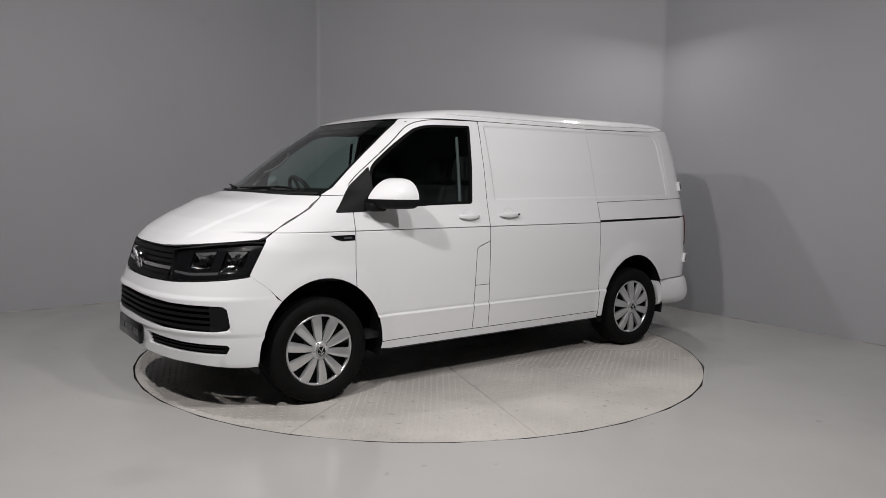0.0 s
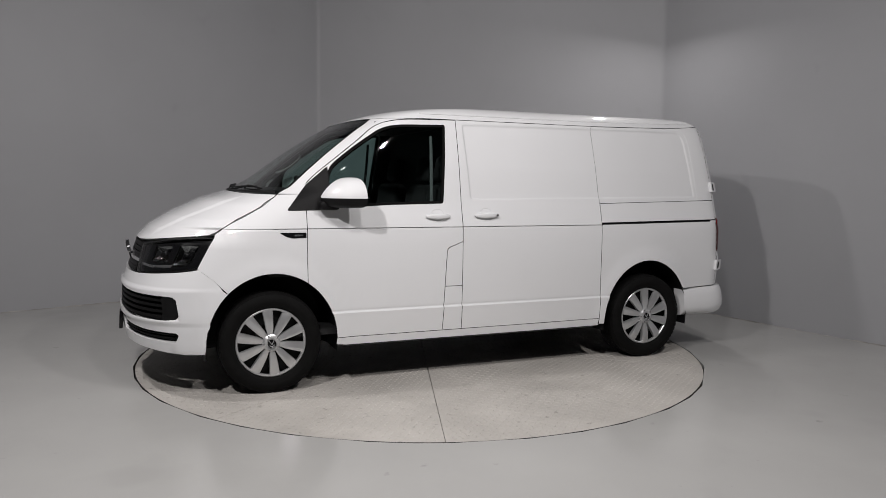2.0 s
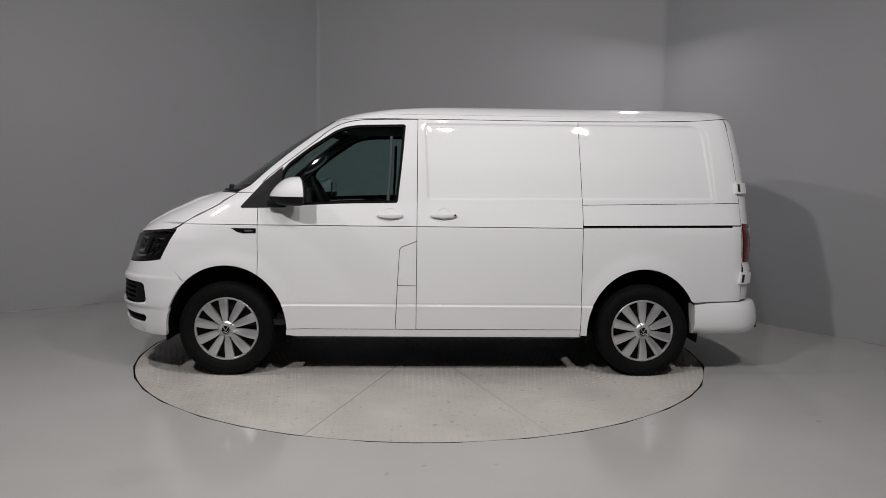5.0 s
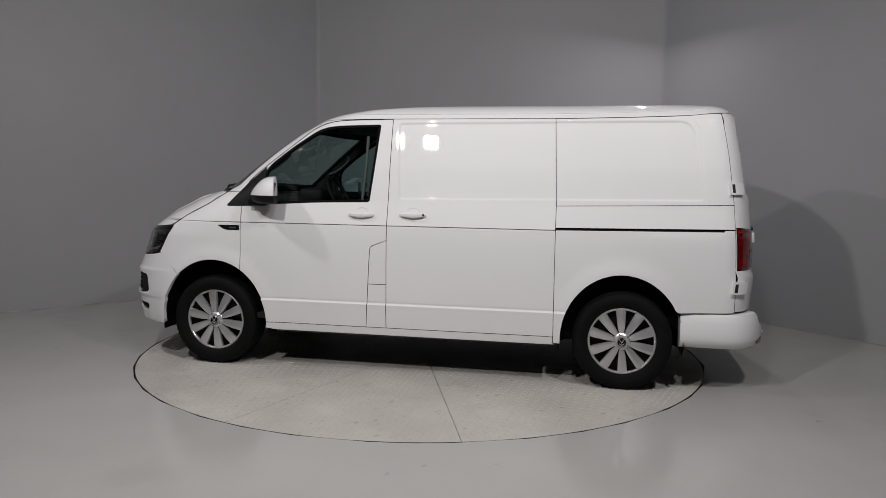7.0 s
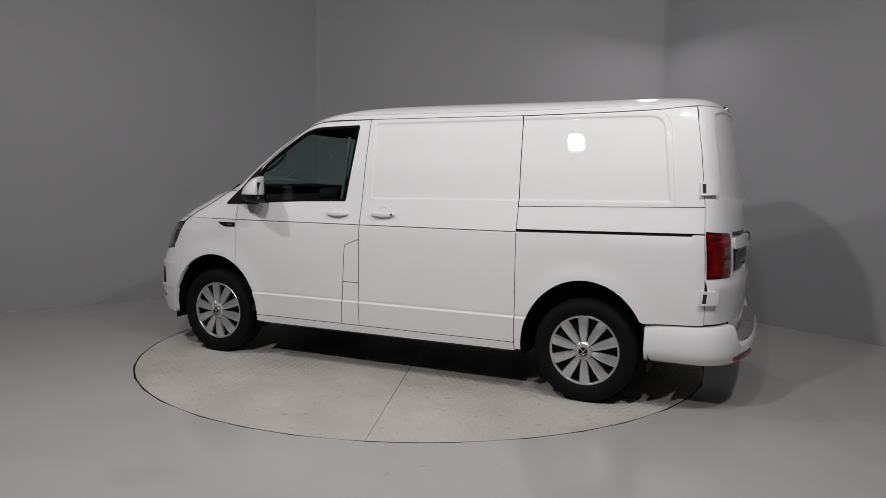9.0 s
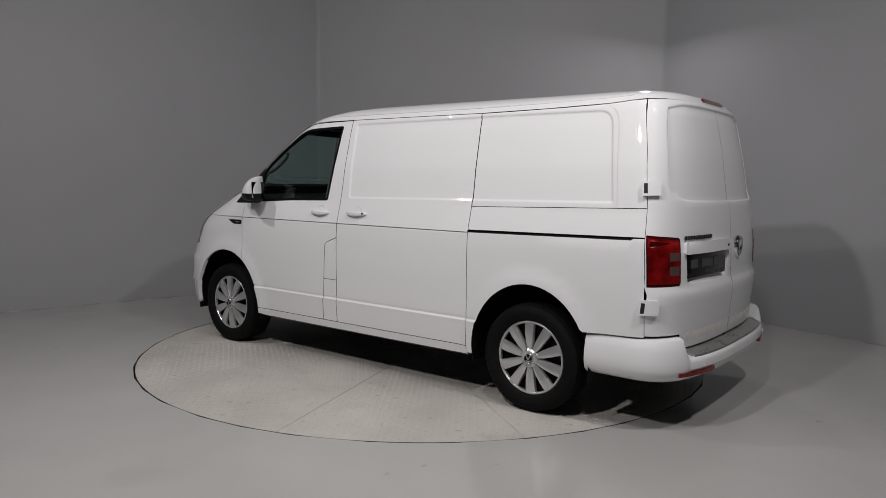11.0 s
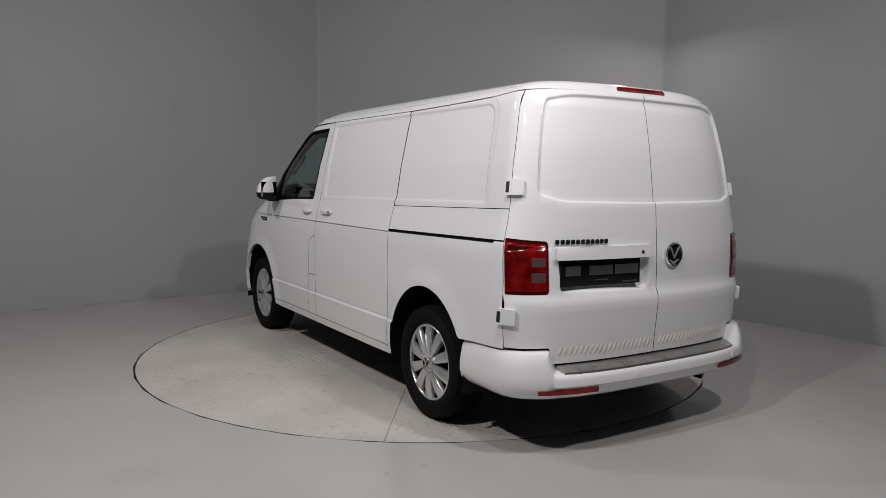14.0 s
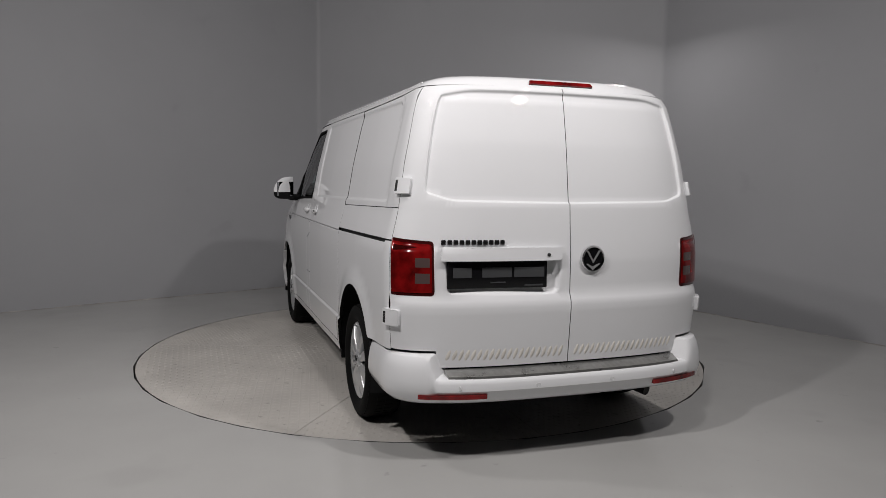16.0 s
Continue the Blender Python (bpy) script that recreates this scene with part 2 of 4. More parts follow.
def deck_sector(a0, a1):
    """One wedge of the deck, its edges rounded a little down into the seams."""
    bm = bmesh.new()
    inset = 0.0016
    arc = [RADIUS * Vector((math.cos(a), math.sin(a))) for a in np.linspace(a0 + inset / RADIUS, a1 - inset / RADIUS, 15)]
    mid = (a0 + a1) / 2
    tip = Vector((math.cos(mid), math.sin(mid))) * 0.01
    top = [bm.verts.new((p.x, p.y, -0.001)) for p in (tip, *arc)]
    low = [bm.verts.new((p.x, p.y, -0.03)) for p in (tip, *arc)]
    bm.faces.new(top)
    for i in range(len(top)):
        j = (i + 1) % len(top)
        bm.faces.new((top[j], top[i], low[i], low[j]))
    return bm


def studs(a0, a1, pitch=0.042):
    """The raised lozenges of a chequer plate inside one wedge, laid in rows across its middle line."""
    mid = (a0 + a1) / 2
    ca, sa = math.cos(mid), math.sin(mid)
    verts, faces = [], []
    n = int(RADIUS / pitch) + 1
    for i in range(n):
        for j in range(-n // 2, n // 2 + 1):
            u, v = (i + 0.5) * pitch, j * pitch
            r, a = math.hypot(u, v), math.atan2(v, u)
            if r > RADIUS - 0.03 or r < 0.1 or abs(a) > (a1 - a0) / 2 - 0.02 / r:
                continue
            d = 1 if (i + j) % 2 else -1
            lx, ly = 0.0165 * 0.7, 0.0165 * 0.7 * d
            wx, wy = -0.0068 * 0.7 * d, 0.0068 * 0.7
            k = len(verts)
            for du, dv, h in ((lx, ly, -0.0008), (wx, wy, -0.0008), (-lx, -ly, -0.0008), (-wx, -wy, -0.0008), (0, 0, 0.0026)):
                x, y = u + du, v + dv
                verts.append((x * ca - y * sa, x * sa + y * ca, h))
            faces += [(k, k + 1, k + 4), (k + 1, k + 2, k + 4), (k + 2, k + 3, k + 4), (k + 3, k, k + 4)]
    me = bpy.data.meshes.new("chequer_studs")
    me.from_pydata(verts, [], faces)
    me.materials.append(DECK)
    return me


for k in range(SECTORS):
    a0, a1 = 2 * math.pi * k / SECTORS, 2 * math.pi * (k + 1) / SECTORS
    plate = part("deck_plate", deck_sector(a0, a1), DECK, turntable, smooth=False)
    ob = new("chequer_studs", studs(a0, a1))
    ob.parent = plate
    tagged(ob, kind="stuff")
bm = lathe([(RADIUS - 0.02, -0.032), (RADIUS - 0.002, -0.032), (RADIUS - 0.002, -0.1), (0, -0.1), (0, -0.034)], 128, "z")
part("drum", bm, BLACK, turntable)
bm = lathe([(RADIUS, -0.031), (RADIUS + 0.003, -0.031), (RADIUS + 0.003, -0.004), (RADIUS, -0.002)], 128, "z", caps=False)
part("edge_band", bm, mat("dark_edge_steel", (0.03, 0.028, 0.026), 0.6), turntable, "dark steel band round the deck")

# ---- the van: its outer form, x forward, y to its left, z up, origin on the floor midway between the axles ----
def curve(*pairs):
    zs, vs = [p[0] for p in pairs], [p[1] for p in pairs]
    return lambda z: float(np.interp(z, zs, vs))


NOSE = curve((0.16, 2.27), (0.2, 2.31), (0.3, 2.385), (0.42, 2.402), (0.472, 2.402), (0.496, 2.418), (0.6, 2.41), (0.69, 2.408), (0.70, 2.402), (0.715, 2.389), (0.80, 2.36), (0.985, 2.30), (1.02, 2.265), (1.06, 2.21), (1.14, 2.08),
             (1.24, 1.87), (1.30, 1.70), (1.34, 1.585), (1.42, 1.455), (1.62, 1.185), (1.74, 1.0), (1.85, 0.80), (1.89, 0.68), (1.92, 0.50), (1.945, 0.24), (1.962, -0.1), (1.975, -0.5), (1.985, -0.9))
NOSE_DEPTH = curve((0.3, 0.67), (0.7, 0.70), (1.05, 0.80), (1.3, 0.72), (1.42, 0.60), (1.6, 0.52), (1.75, 0.47), (1.9, 0.40), (1.985, 0.3))
TAIL = curve((0.3, -2.39), (0.55, -2.403), (0.76, -2.422), (0.8, -2.420), (0.845, -2.402), (1.0, -2.400), (1.3, -2.376), (1.6, -2.334), (1.82, -2.290), (1.88, -2.265), (1.94, -2.21), (1.97, -2.05), (1.985, -1.6))
TAIL_DEPTH = curve((0.3, 0.283), (1.0, 0.283), (1.9, 0.24), (1.985, 0.2))
HALF = curve((0.2, 0.90), (0.25, 0.92), (0.35, 0.938), (0.49, 0.951), (0.512, 0.954), (0.519, 0.943), (0.528, 0.941), (0.540, 0.945), (0.8, 0.95), (1.0, 0.949), (1.077, 0.945), (1.0785, 0.936), (1.082, 0.936), (1.0835, 0.9445), (1.16, 0.925), (1.25, 0.902), (1.5, 0.858),
             (1.75, 0.798), (1.84, 0.772), (1.88, 0.75), (1.92, 0.70), (1.95, 0.6), (1.97, 0.42), (1.98, 0.26), (1.985, 0.1))
BOW = curve((1.2, 2.6), (1.45, 3.2))
PT = 2.8
TAPER = curve((-2.5, 0.962), (-2.2, 0.97), (-1.9, 0.978), (-1.5, 0.988), (-1.0, 0.995), (-0.4, 1.0))


def nose_pt(phi, z):
    """A point of the front, phi from -90 to 90 degrees round it, 0 at its middle."""
    a = radians(phi)
    c, s = max(0.0, math.cos(a)), math.sin(a)
    return Vector((NOSE(z) - NOSE_DEPTH(z) * (1 - c ** (2 / BOW(z))), HALF(z) * math.copysign(abs(s) ** (2 / BOW(z)), s), z))


def tail_pt(phi, z):
    a = radians(phi)
    c, s = max(0.0, math.cos(a)), math.sin(a)
    x = TAIL(z) + TAIL_DEPTH(z) * (1 - c ** (2 / PT))
    return Vector((x, HALF(z) * TAPER(x) * math.copysign(abs(s) ** (2 / PT), s), z))


def side_pt(x, z):
    """A point of the left side."""
    w = HALF(z) * TAPER(x)
    f, b = NOSE(z) - NOSE_DEPTH(z), TAIL(z) + TAIL_DEPTH(z)
    if x > f:
        w *= max(0.0, 1 - ((x - f) / NOSE_DEPTH(z)) ** BOW(z)) ** (1 / BOW(z))
    elif x < b:
        w *= max(0.0, 1 - ((b - x) / TAIL_DEPTH(z)) ** PT) ** (1 / PT)
    return Vector((x, w, z))


van = tagged(new("van"), "white panel van with black grille and silver wheel trims", "van")


# ---- panels: an outline on the body's form becomes a sheet with turned-in edges ----
def area2(pts):
    return sum(a[0] * b[1] - b[0] * a[1] for a, b in zip(pts, pts[1:] + pts[:1]))


def ccw(pts):
    pts = [tuple(p) for p in pts]
    return pts if area2(pts) > 0 else pts[::-1]


def shrink(pts, d):
    """Move a closed outline, counter-clockwise, inwards by d."""
    out = []
    for i, p in enumerate(pts):
        a, b = Vector(pts[i - 1]), Vector(pts[(i + 1) % len(pts)])
        p = Vector(p)
        e0, e1 = (p - a), (b - p)
        if e0.length < 1e-7 or e1.length < 1e-7:
            out.append(tuple(p))
            continue
        e0.normalize(), e1.normalize()
        n = Vector((-e0.y - e1.y, e0.x + e1.x))
        if n.length < 1e-6:
            n = Vector((-e0.y, e0.x))
        n.normalize()
        k = max(0.5, n.dot(Vector((-e0.y, e0.x))))
        out.append(tuple(p + n * (d / k)))
    return out


def dense(pts, step, closed=True):
    out = []
    n = len(pts)
    for i in range(n if closed else n - 1):
        a, b = Vector(pts[i]), Vector(pts[(i + 1) % n])
        k = max(1, int((b - a).length / step + 0.5))
        out += [tuple(a.lerp(b, j / k)) for j in range(k)]
    if not closed:
        out.append(tuple(pts[-1]))
    return out


def rounded(pts, r):
    """An outline with its corners rounded by r (one number, or one for each corner)."""
    pts = ccw(pts)
    out = []
    for i, p in enumerate(pts):
        q = r if isinstance(r, (int, float)) else r[i]
        p = Vector(p)
        a, b = Vector(pts[i - 1]) - p, Vector(pts[(i + 1) % len(pts)]) - p
        d = min(q, a.length * 0.45, b.length * 0.45)
        if d < 1e-4:
            out.append(tuple(p))
            continue
        s, e = p + a.normalized() * d, p + b.normalized() * d
        for k in range(6):
            t = k / 5
            out.append(tuple(s * (1 - t) ** 2 + p * 2 * t * (1 - t) + e * t * t))
    return out


def inside(points, poly):
    """Which of the points lie in the outline."""
    p = np.asarray(points, float).reshape(-1, 2)
    hit = np.zeros(len(p), bool)
    for a, b in zip(poly, poly[1:] + poly[:1]):
        if a[1] == b[1]:
            continue
        cond = (a[1] > p[:, 1]) != (b[1] > p[:, 1])
        xs = a[0] + (p[:, 1] - a[1]) * (b[0] - a[0]) / (b[1] - a[1])
        hit ^= cond & (p[:, 0] < xs)
    return hit


def depth_in(points, poly):
    """How deep the points lie inside an outline (negative outside)."""
    p = np.asarray(points, float).reshape(-1, 2)
    best = np.full(len(p), 9.0)
    for a, b in zip(poly, poly[1:] + poly[:1]):
        a, b = np.array(a), np.array(b)
        e = b - a
        t = np.clip(((p - a) @ e) / max(1e-12, e @ e), 0, 1)
        best = np.minimum(best, np.linalg.norm(p - a - t[:, None] * e, axis=1))
    return np.where(inside(p, poly), best, -best)


def normal_at(f, u, v):
    e = 0.0012
    n = (f(u + e, v) - f(u - e, v)).cross(f(u, v + e) - f(u, v - e))
    if n.length < 1e-12:
        n = Vector((0, 1, 0))
    n.normalize()
    p = f(u, v)
    if n.dot(p - Vector((max(-1.8, min(0.9, p.x)), 0, 0.8))) < 0:
        n.negate()
    return n


def panel(f, outline, holes=(), step=0.05, rows=(), gap=0.0022, lip=0.018, sink=0.0, presses=(), soft=0.0015, seal=False):
    """A sheet on the form f(u, v). presses: (outline, width, depth) of fields pressed in. The last flag blackens its
    turned-in edges: seals and painted gap shade in one.
    """
    outline = [evenly(f, p) for p in outline]
    holes = [[evenly(f, p) for p in h] for h in holes]
    presses = [([evenly(f, p) for p in poly], w, d) for poly, w, d in presses]
    edge = dense(shrink(ccw(outline), gap), step)
    cuts = [dense(ccw(h), step) for h in holes]
    loops = [edge] + cuts + [shrink(edge, 0.005)]
    for poly, width, _ in presses:
        ring = ccw(poly)
        loops += [dense(ring, step), dense(shrink(ring, width * 0.5), step), dense(shrink(ring, width), step)]
    pts, edges = [], []
    for loop in loops:
        k = len(pts)
        pts += loop
        edges += [(k + i, k + (i + 1) % len(loop)) for i in range(len(loop))]
    us, vs = [p[0] for p in edge], [p[1] for p in edge]
    for z in rows:
        if min(vs) < z < max(vs):
            line = dense([(min(us) - 0.01, z), (max(us) + 0.01, z)], step, False)
            k = len(pts)
            pts += line
            edges += [(k + i, k + i + 1) for i in range(len(line) - 1)]
    g = [(u, v) for u in np.arange(min(us) + step / 2, max(us), step) for v in np.arange(min(vs) + step / 2, max(vs), step)]
    if g:
        ok = depth_in(g, edge) > step * 0.4
        for z in rows:
            ok &= np.abs(np.array(g)[:, 1] - z) > step * 0.3
        for c in cuts:
            ok &= depth_in(g, c) < -step * 0.4
        pts += [p for p, k in zip(g, ok) if k]
    vs2, _, fs, *_ = delaunay_2d_cdt([Vector(p) for p in pts], edges, [], 0, 1e-6)
    flat = np.array([tuple(v) for v in vs2])
    mids = np.array([flat[list(t)].mean(axis=0) for t in fs])
    keep = inside(mids, edge)
    for c in cuts:
        keep &= ~inside(mids, c)

    def sunk(q):
        out = np.full(len(q), sink)
        for poly, width, depth in presses:
            d = np.clip(depth_in(q, ccw(poly)) / width, 0, 1)
            out += depth * d * d * (3 - 2 * d)
        return out

    low = sunk(flat)
    du, dv = np.array([0.002, 0]), np.array([0, 0.002])
    slope = np.stack([(sunk(flat + du) - sunk(flat - du)) / 0.004, (sunk(flat + dv) - sunk(flat - dv)) / 0.004], 1) if presses else np.zeros((len(flat), 2))
    bm = bmesh.new()
    shade = bm.verts.layers.float_vector.new("shade")
    normals, mine = {}, {}

    def vert(i):
        if i not in mine:
            u, v = float(flat[i][0]), float(flat[i][1])
            n = normals[i] = normal_at(f, u, v)
            mine[i] = w = bm.verts.new(f(u, v) - n * float(low[i]))
            for k, (a, b) in zip(slope[i], (((u + 0.004, v), (u - 0.004, v)), ((u, v + 0.004), (u, v - 0.004)))):
                if k:
                    t = (f(*a) - f(*b)) / 0.008
                    n = n + t * (float(k) / max(0.05, t.length_squared))
            w[shade] = n.normalized()
        return mine[i]

    for t, k in zip(fs, keep):
        if k:
            a, b, c = (vert(i) for i in t)
            n = (b.co - a.co).cross(c.co - a.co)
            if n.length < 1e-10:
                continue
            try:
                bm.faces.new((a, b, c) if n.dot(normals[t[0]]) > 0 else (a, c, b))
            except ValueError:
                pass
    if lip:
        back = {v: normals[i] for i, v in mine.items()}
        rim = [e for e in bm.edges if e.is_boundary]
        made = {}
        for e in rim:
            for v in e.verts:
                if v not in made:
                    v.co -= back[v] * soft
                    made[v] = (bm.verts.new(v.co), bm.verts.new(v.co - back[v] * lip))
        for e in rim:
            a, b = e.verts
            f0 = e.link_faces[0]
            order = [l.vert for l in f0.loops]
            if order[(order.index(a) + 1) % 3] == b:
                a, b = b, a
            quad = (made[a][0], made[b][0], made[b][1], made[a][1])
            out = (b.co - a.co).cross(back[a]).normalized()
            for q in quad:
                q[shade] = Vector(q[shade]) + out
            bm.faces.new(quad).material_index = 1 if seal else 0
        for pair in made.values():
            for q in pair:
                q[shade] = -Vector(q[shade]).normalized()
            
    return bm


def mirrored(bm):
    other = bm.copy()
    layer = other.verts.layers.float_vector.get("shade")
    for v in other.verts:
        v.co.y = -v.co.y
        if layer:
            n = v[layer]
            v[layer] = (n[0], -n[1], n[2])
    bmesh.ops.reverse_faces(other, faces=other.faces)
    return other


def both(name, bm, material, parents, label="", smooth=True):
    """A part on the left side and its twin on the right."""
    if not isinstance(parents, tuple):
        parents = (parents, parents)
    other = mirrored(bm)
    return part(name, bm, material, parents[0], label, smooth), part(name, other, material, parents[1], label, smooth)


ARCHES = ((1.49, 0.335, 0.42, 0.46), (-1.49, 0.335, 0.405, 0.455))


def side(u, v):
    """The left side with the flanges round its wheel arches."""
    p = side_pt(u, v)
    for x, z, rx, rz in ARCHES:
        r = math.hypot((u - x) / rx, (v - z) / rz) - 1
        if v > 0.3 and r < 0.28:
            k = 1 - max(0.0, r) / 0.28
            p.y += 0.014 * k * k * (3 - 2 * k)
    return p


def side_plain(u, v):
    """The left side without the groove along its waist."""
    p = side(u, v)
    if 1.0762 < v < 1.0842:
        p.y = side(u, 1.0762).y + (side(u, 1.0842).y - side(u, 1.0762).y) * (v - 1.0762) / 0.008
    return p


def nose(u, v):
    """The front; u in metres round it, 0 at its middle."""
    y = math.sin(max(-1.57, min(1.57, u / 0.95)))
    b = BOW(v)
    p = Vector((NOSE(v) - NOSE_DEPTH(v) * (1 - (1 - abs(y) ** b) ** (1 / b)), HALF(v) * y, v))
    x, z, rx, rz = ARCHES[0]
    r = math.hypot((p.x - x) / rx, (v - z) / rz) - 1
    if v > 0.2 and r < 0.28:
        k = 1 - max(0.0, r) / 0.28
        p.y += math.copysign(0.014 * k * k * (3 - 2 * k), p.y)
    return p


def tail(u, v):
    y = math.sin(max(-1.57, min(1.57, u / 0.95)))
    x = TAIL(v) + TAIL_DEPTH(v) * (1 - (1 - abs(y) ** PT) ** (1 / PT))
    return Vector((x, HALF(v) * TAPER(x) * y, v))


def evenly(f, p):
    """From the outline's angle to metres round the front or the rear."""
    if f not in (nose, tail):
        return tuple(p)
    a = radians(p[0] * (60 if f is nose else 75))
    y = math.copysign(abs(math.sin(max(-1.57, min(1.57, a)))) ** (2 / (BOW(p[1]) if f is nose else PT)), a)
    return (0.95 * math.asin(max(-1.0, min(1.0, y))), p[1])


def nose_u(x, z):
    c = max(0.0, min(1.0, 1 - (NOSE(z) - x) / NOSE_DEPTH(z)))
    return math.degrees(math.acos(c ** (BOW(z) / 2))) / 60


def tail_u(x, z):
    c = max(0.0, min(1.0, 1 - (x - TAIL(z)) / TAIL_DEPTH(z)))
    return math.degrees(math.acos(c ** (PT / 2))) / 75


def tail_uy(y, z):
    s = min(1.0, abs(y) / (HALF(z) * 0.964))
    return math.copysign(math.degrees(math.asin(s ** (PT / 2))) / 75, y)


def arch(k, x0, x1, n=24):
    """Points of a wheel arch's edge from x0 to x1, over the top."""
    x, z, rx, rz = ARCHES[k]
    a0, a1 = (math.acos(max(-1, min(1, (q - x) / rx))) for q in (x0, x1))
    return [(x + rx * math.cos(a), z + rz * math.sin(a)) for a in np.linspace(a0, a1, n)]


CREASES = (0.508, 0.517, 0.525, 0.532, 0.541, 1.0735, 1.0762, 1.0778, 1.0803, 1.0828, 1.0845, 1.0875)
bx, bz = 1.268, 0.335 + 0.46 * math.sqrt(1 - (0.222 / 0.42) ** 2)

# front doors
WINDOW = [(1.12, 1.478), (0.925, 1.632), (0.735, 1.758), (0.66, 1.785), (0.58, 1.796), (0.454, 1.80), (0.237, 1.806), (0.26, 1.525), (0.29, 1.246), (0.70, 1.236), (1.12, 1.212)]
WINDOW = rounded(WINDOW, [0.02 if p in ((0.237, 1.806), (0.29, 1.246)) else 0.09 for p in ccw(WINDOW)])
SEAM = [(1.25, 1.38), (1.19, 1.44), (1.035, 1.56), (0.868, 1.69), (0.78, 1.765), (0.70, 1.807), (0.60, 1.829), (0.50, 1.837), (0.152, 1.844)]
FLAP = [(0.152, 0.978), (0.255, 0.938), (0.268, 0.928), (0.274, 0.91), (0.287, 0.661), (0.152, 0.661)]
door_edge = [(bx, bz), (bx, 1.20), (1.262, 1.34)] + SEAM + FLAP[:5] + [(0.301, 0.345), (1.0705, 0.345)] + arch(0, 1.0705, bx, 10)[:-1]
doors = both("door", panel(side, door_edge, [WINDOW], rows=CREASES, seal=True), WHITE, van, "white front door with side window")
frame_in = shrink(ccw(WINDOW), 0.018)
both("window_frame", panel(side, WINDOW, [frame_in], gap=0.001, lip=0.02, sink=-0.001), SEAL_SHADE, doors, "black window seal")
panes = both("window_pane", panel(side, frame_in, gap=-0.01, lip=0, sink=0.012), GLASS, doors, "green-tinted glass")
for ob in panes:
    ob.visible_shadow = False
both("inner_trim", panel(side, door_edge, [shrink(ccw(WINDOW), -0.01)], lip=0, gap=0.01, sink=0.045, step=0.09), TRIM, doors, "dark door lining")
both("mirror_sail", panel(side, rounded([(1.395, 1.198), (1.247, 1.372), (1.105, 1.492), (1.105, 1.205)], [0.02, 0.01, 0.01, 0.01]), lip=0.02, sink=-0.006, gap=0.0), PLASTIC, doors, "black mirror base")
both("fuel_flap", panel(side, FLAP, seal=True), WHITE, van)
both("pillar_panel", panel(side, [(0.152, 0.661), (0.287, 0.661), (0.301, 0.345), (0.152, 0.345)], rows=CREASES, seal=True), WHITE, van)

# front wings, with the side blinker
fender = [(bx, bz), (bx, 1.20), (1.262, 1.345), (1.29, 1.308), (1.435, 1.304), (1.452, 1.291), (1.539, 1.226), (1.649, 1.165), (1.758, 1.109), (1.842, 1.05),
          (1.848, 1.03), (1.884, 0.971), (1.955, 0.835), (1.863, 0.764), (1.775, 0.6745)] + arch(0, 1.775, bx, 22)[1:-1]
wings = both("front_wing", panel(side, fender, rows=CREASES), WHITE, van)
blade = [(1.448, 1.058), (1.276, 1.058), (1.276, 1.024), (1.37, 1.022), (1.41, 1.034)]
blades = both("side_blinker", panel(side, rounded(blade, 0.006), lip=0.012, sink=-0.004, gap=0), GLOSS_BLACK, wings, "black side blinker")
both("blinker_lens", panel(side, rounded([(1.37, 1.05), (1.285, 1.05), (1.285, 1.033), (1.365, 1.031)], 0.004), lip=0.008, sink=-0.007, gap=0, step=0.03), LENS, blades)
both("blinker_mirror", panel(side, rounded([(1.355, 1.046), (1.30, 1.046), (1.30, 1.036), (1.352, 1.034)], 0.003), lip=0.002, sink=-0.0055, gap=0, step=0.03), DULL_CHROME, blades)

# windscreen posts
ws_edge = [(56.5, 1.307), (55.2, 1.40), (54.4, 1.47), (53.2, 1.634), (50, 1.74), (47, 1.80), (44.5, 1.829)]
post = [(d / 60, z) for d, z in ws_edge] + [(44 / 60, 1.839)] + [(nose_u(x, 1.842), 1.842) for x in (0.6, 0.5, 0.44)] + [(nose_u(x, z), z) for x, z in SEAM[7:2:-1]] \
    + [(nose_u(x, z), z) for x, z in SEAM[2::-1]] + [(nose_u(1.262, 1.345), 1.345), (nose_u(1.29, 1.307), 1.307)]
posts = both("windscreen_post", panel(nose, post), WHITE, van)
both("inner_trim", panel(nose, post, lip=0, gap=0.004, sink=0.03, step=0.09), LIGHT_TRIM, posts, "grey post lining")

# sliding door, with a pressed blank field where a window would be
slide_edge = [(0.152, 1.846), (0.152, 0.345), (-1.036, 0.345), (-1.034, 1.243), (-1.010, 1.848)]
FIELD1 = rounded([(0.112, 1.822), (0.083, 1.265), (-1.12, 1.28), (-1.12, 1.831)], 0.035)
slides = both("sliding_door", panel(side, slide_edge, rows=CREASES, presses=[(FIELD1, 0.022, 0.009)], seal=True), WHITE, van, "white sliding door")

# rear quarters: above the waist, a strip, the rail's slot, and the part with the arch
gap_x = curve((0.56, -2.218), (0.843, -2.214), (1.286, -2.190), (1.62, -2.150), (1.889, -2.105))
roof_base = curve((-2.3, 1.893), (-2.105, 1.889), (-2.0, 1.879), (-1.9, 1.870), (-1.5, 1.857), (-1.0, 1.849), (0.4, 1.847), (0.55, 1.843), (0.9, 1.834))
BEAD = rounded([(-0.9, 1.9), (-0.9, 1.2), (-2.03, 1.2), (-1.962, 1.868)], [0.13, 0.02, 0.02, 0.02])
FIELD2 = rounded([(-0.93, 1.834), (-0.93, 1.278), (-2.0, 1.29), (-1.99, 1.36), (-1.928, 1.840)], [0.10, 0.03, 0.05, 0.02, 0.02])
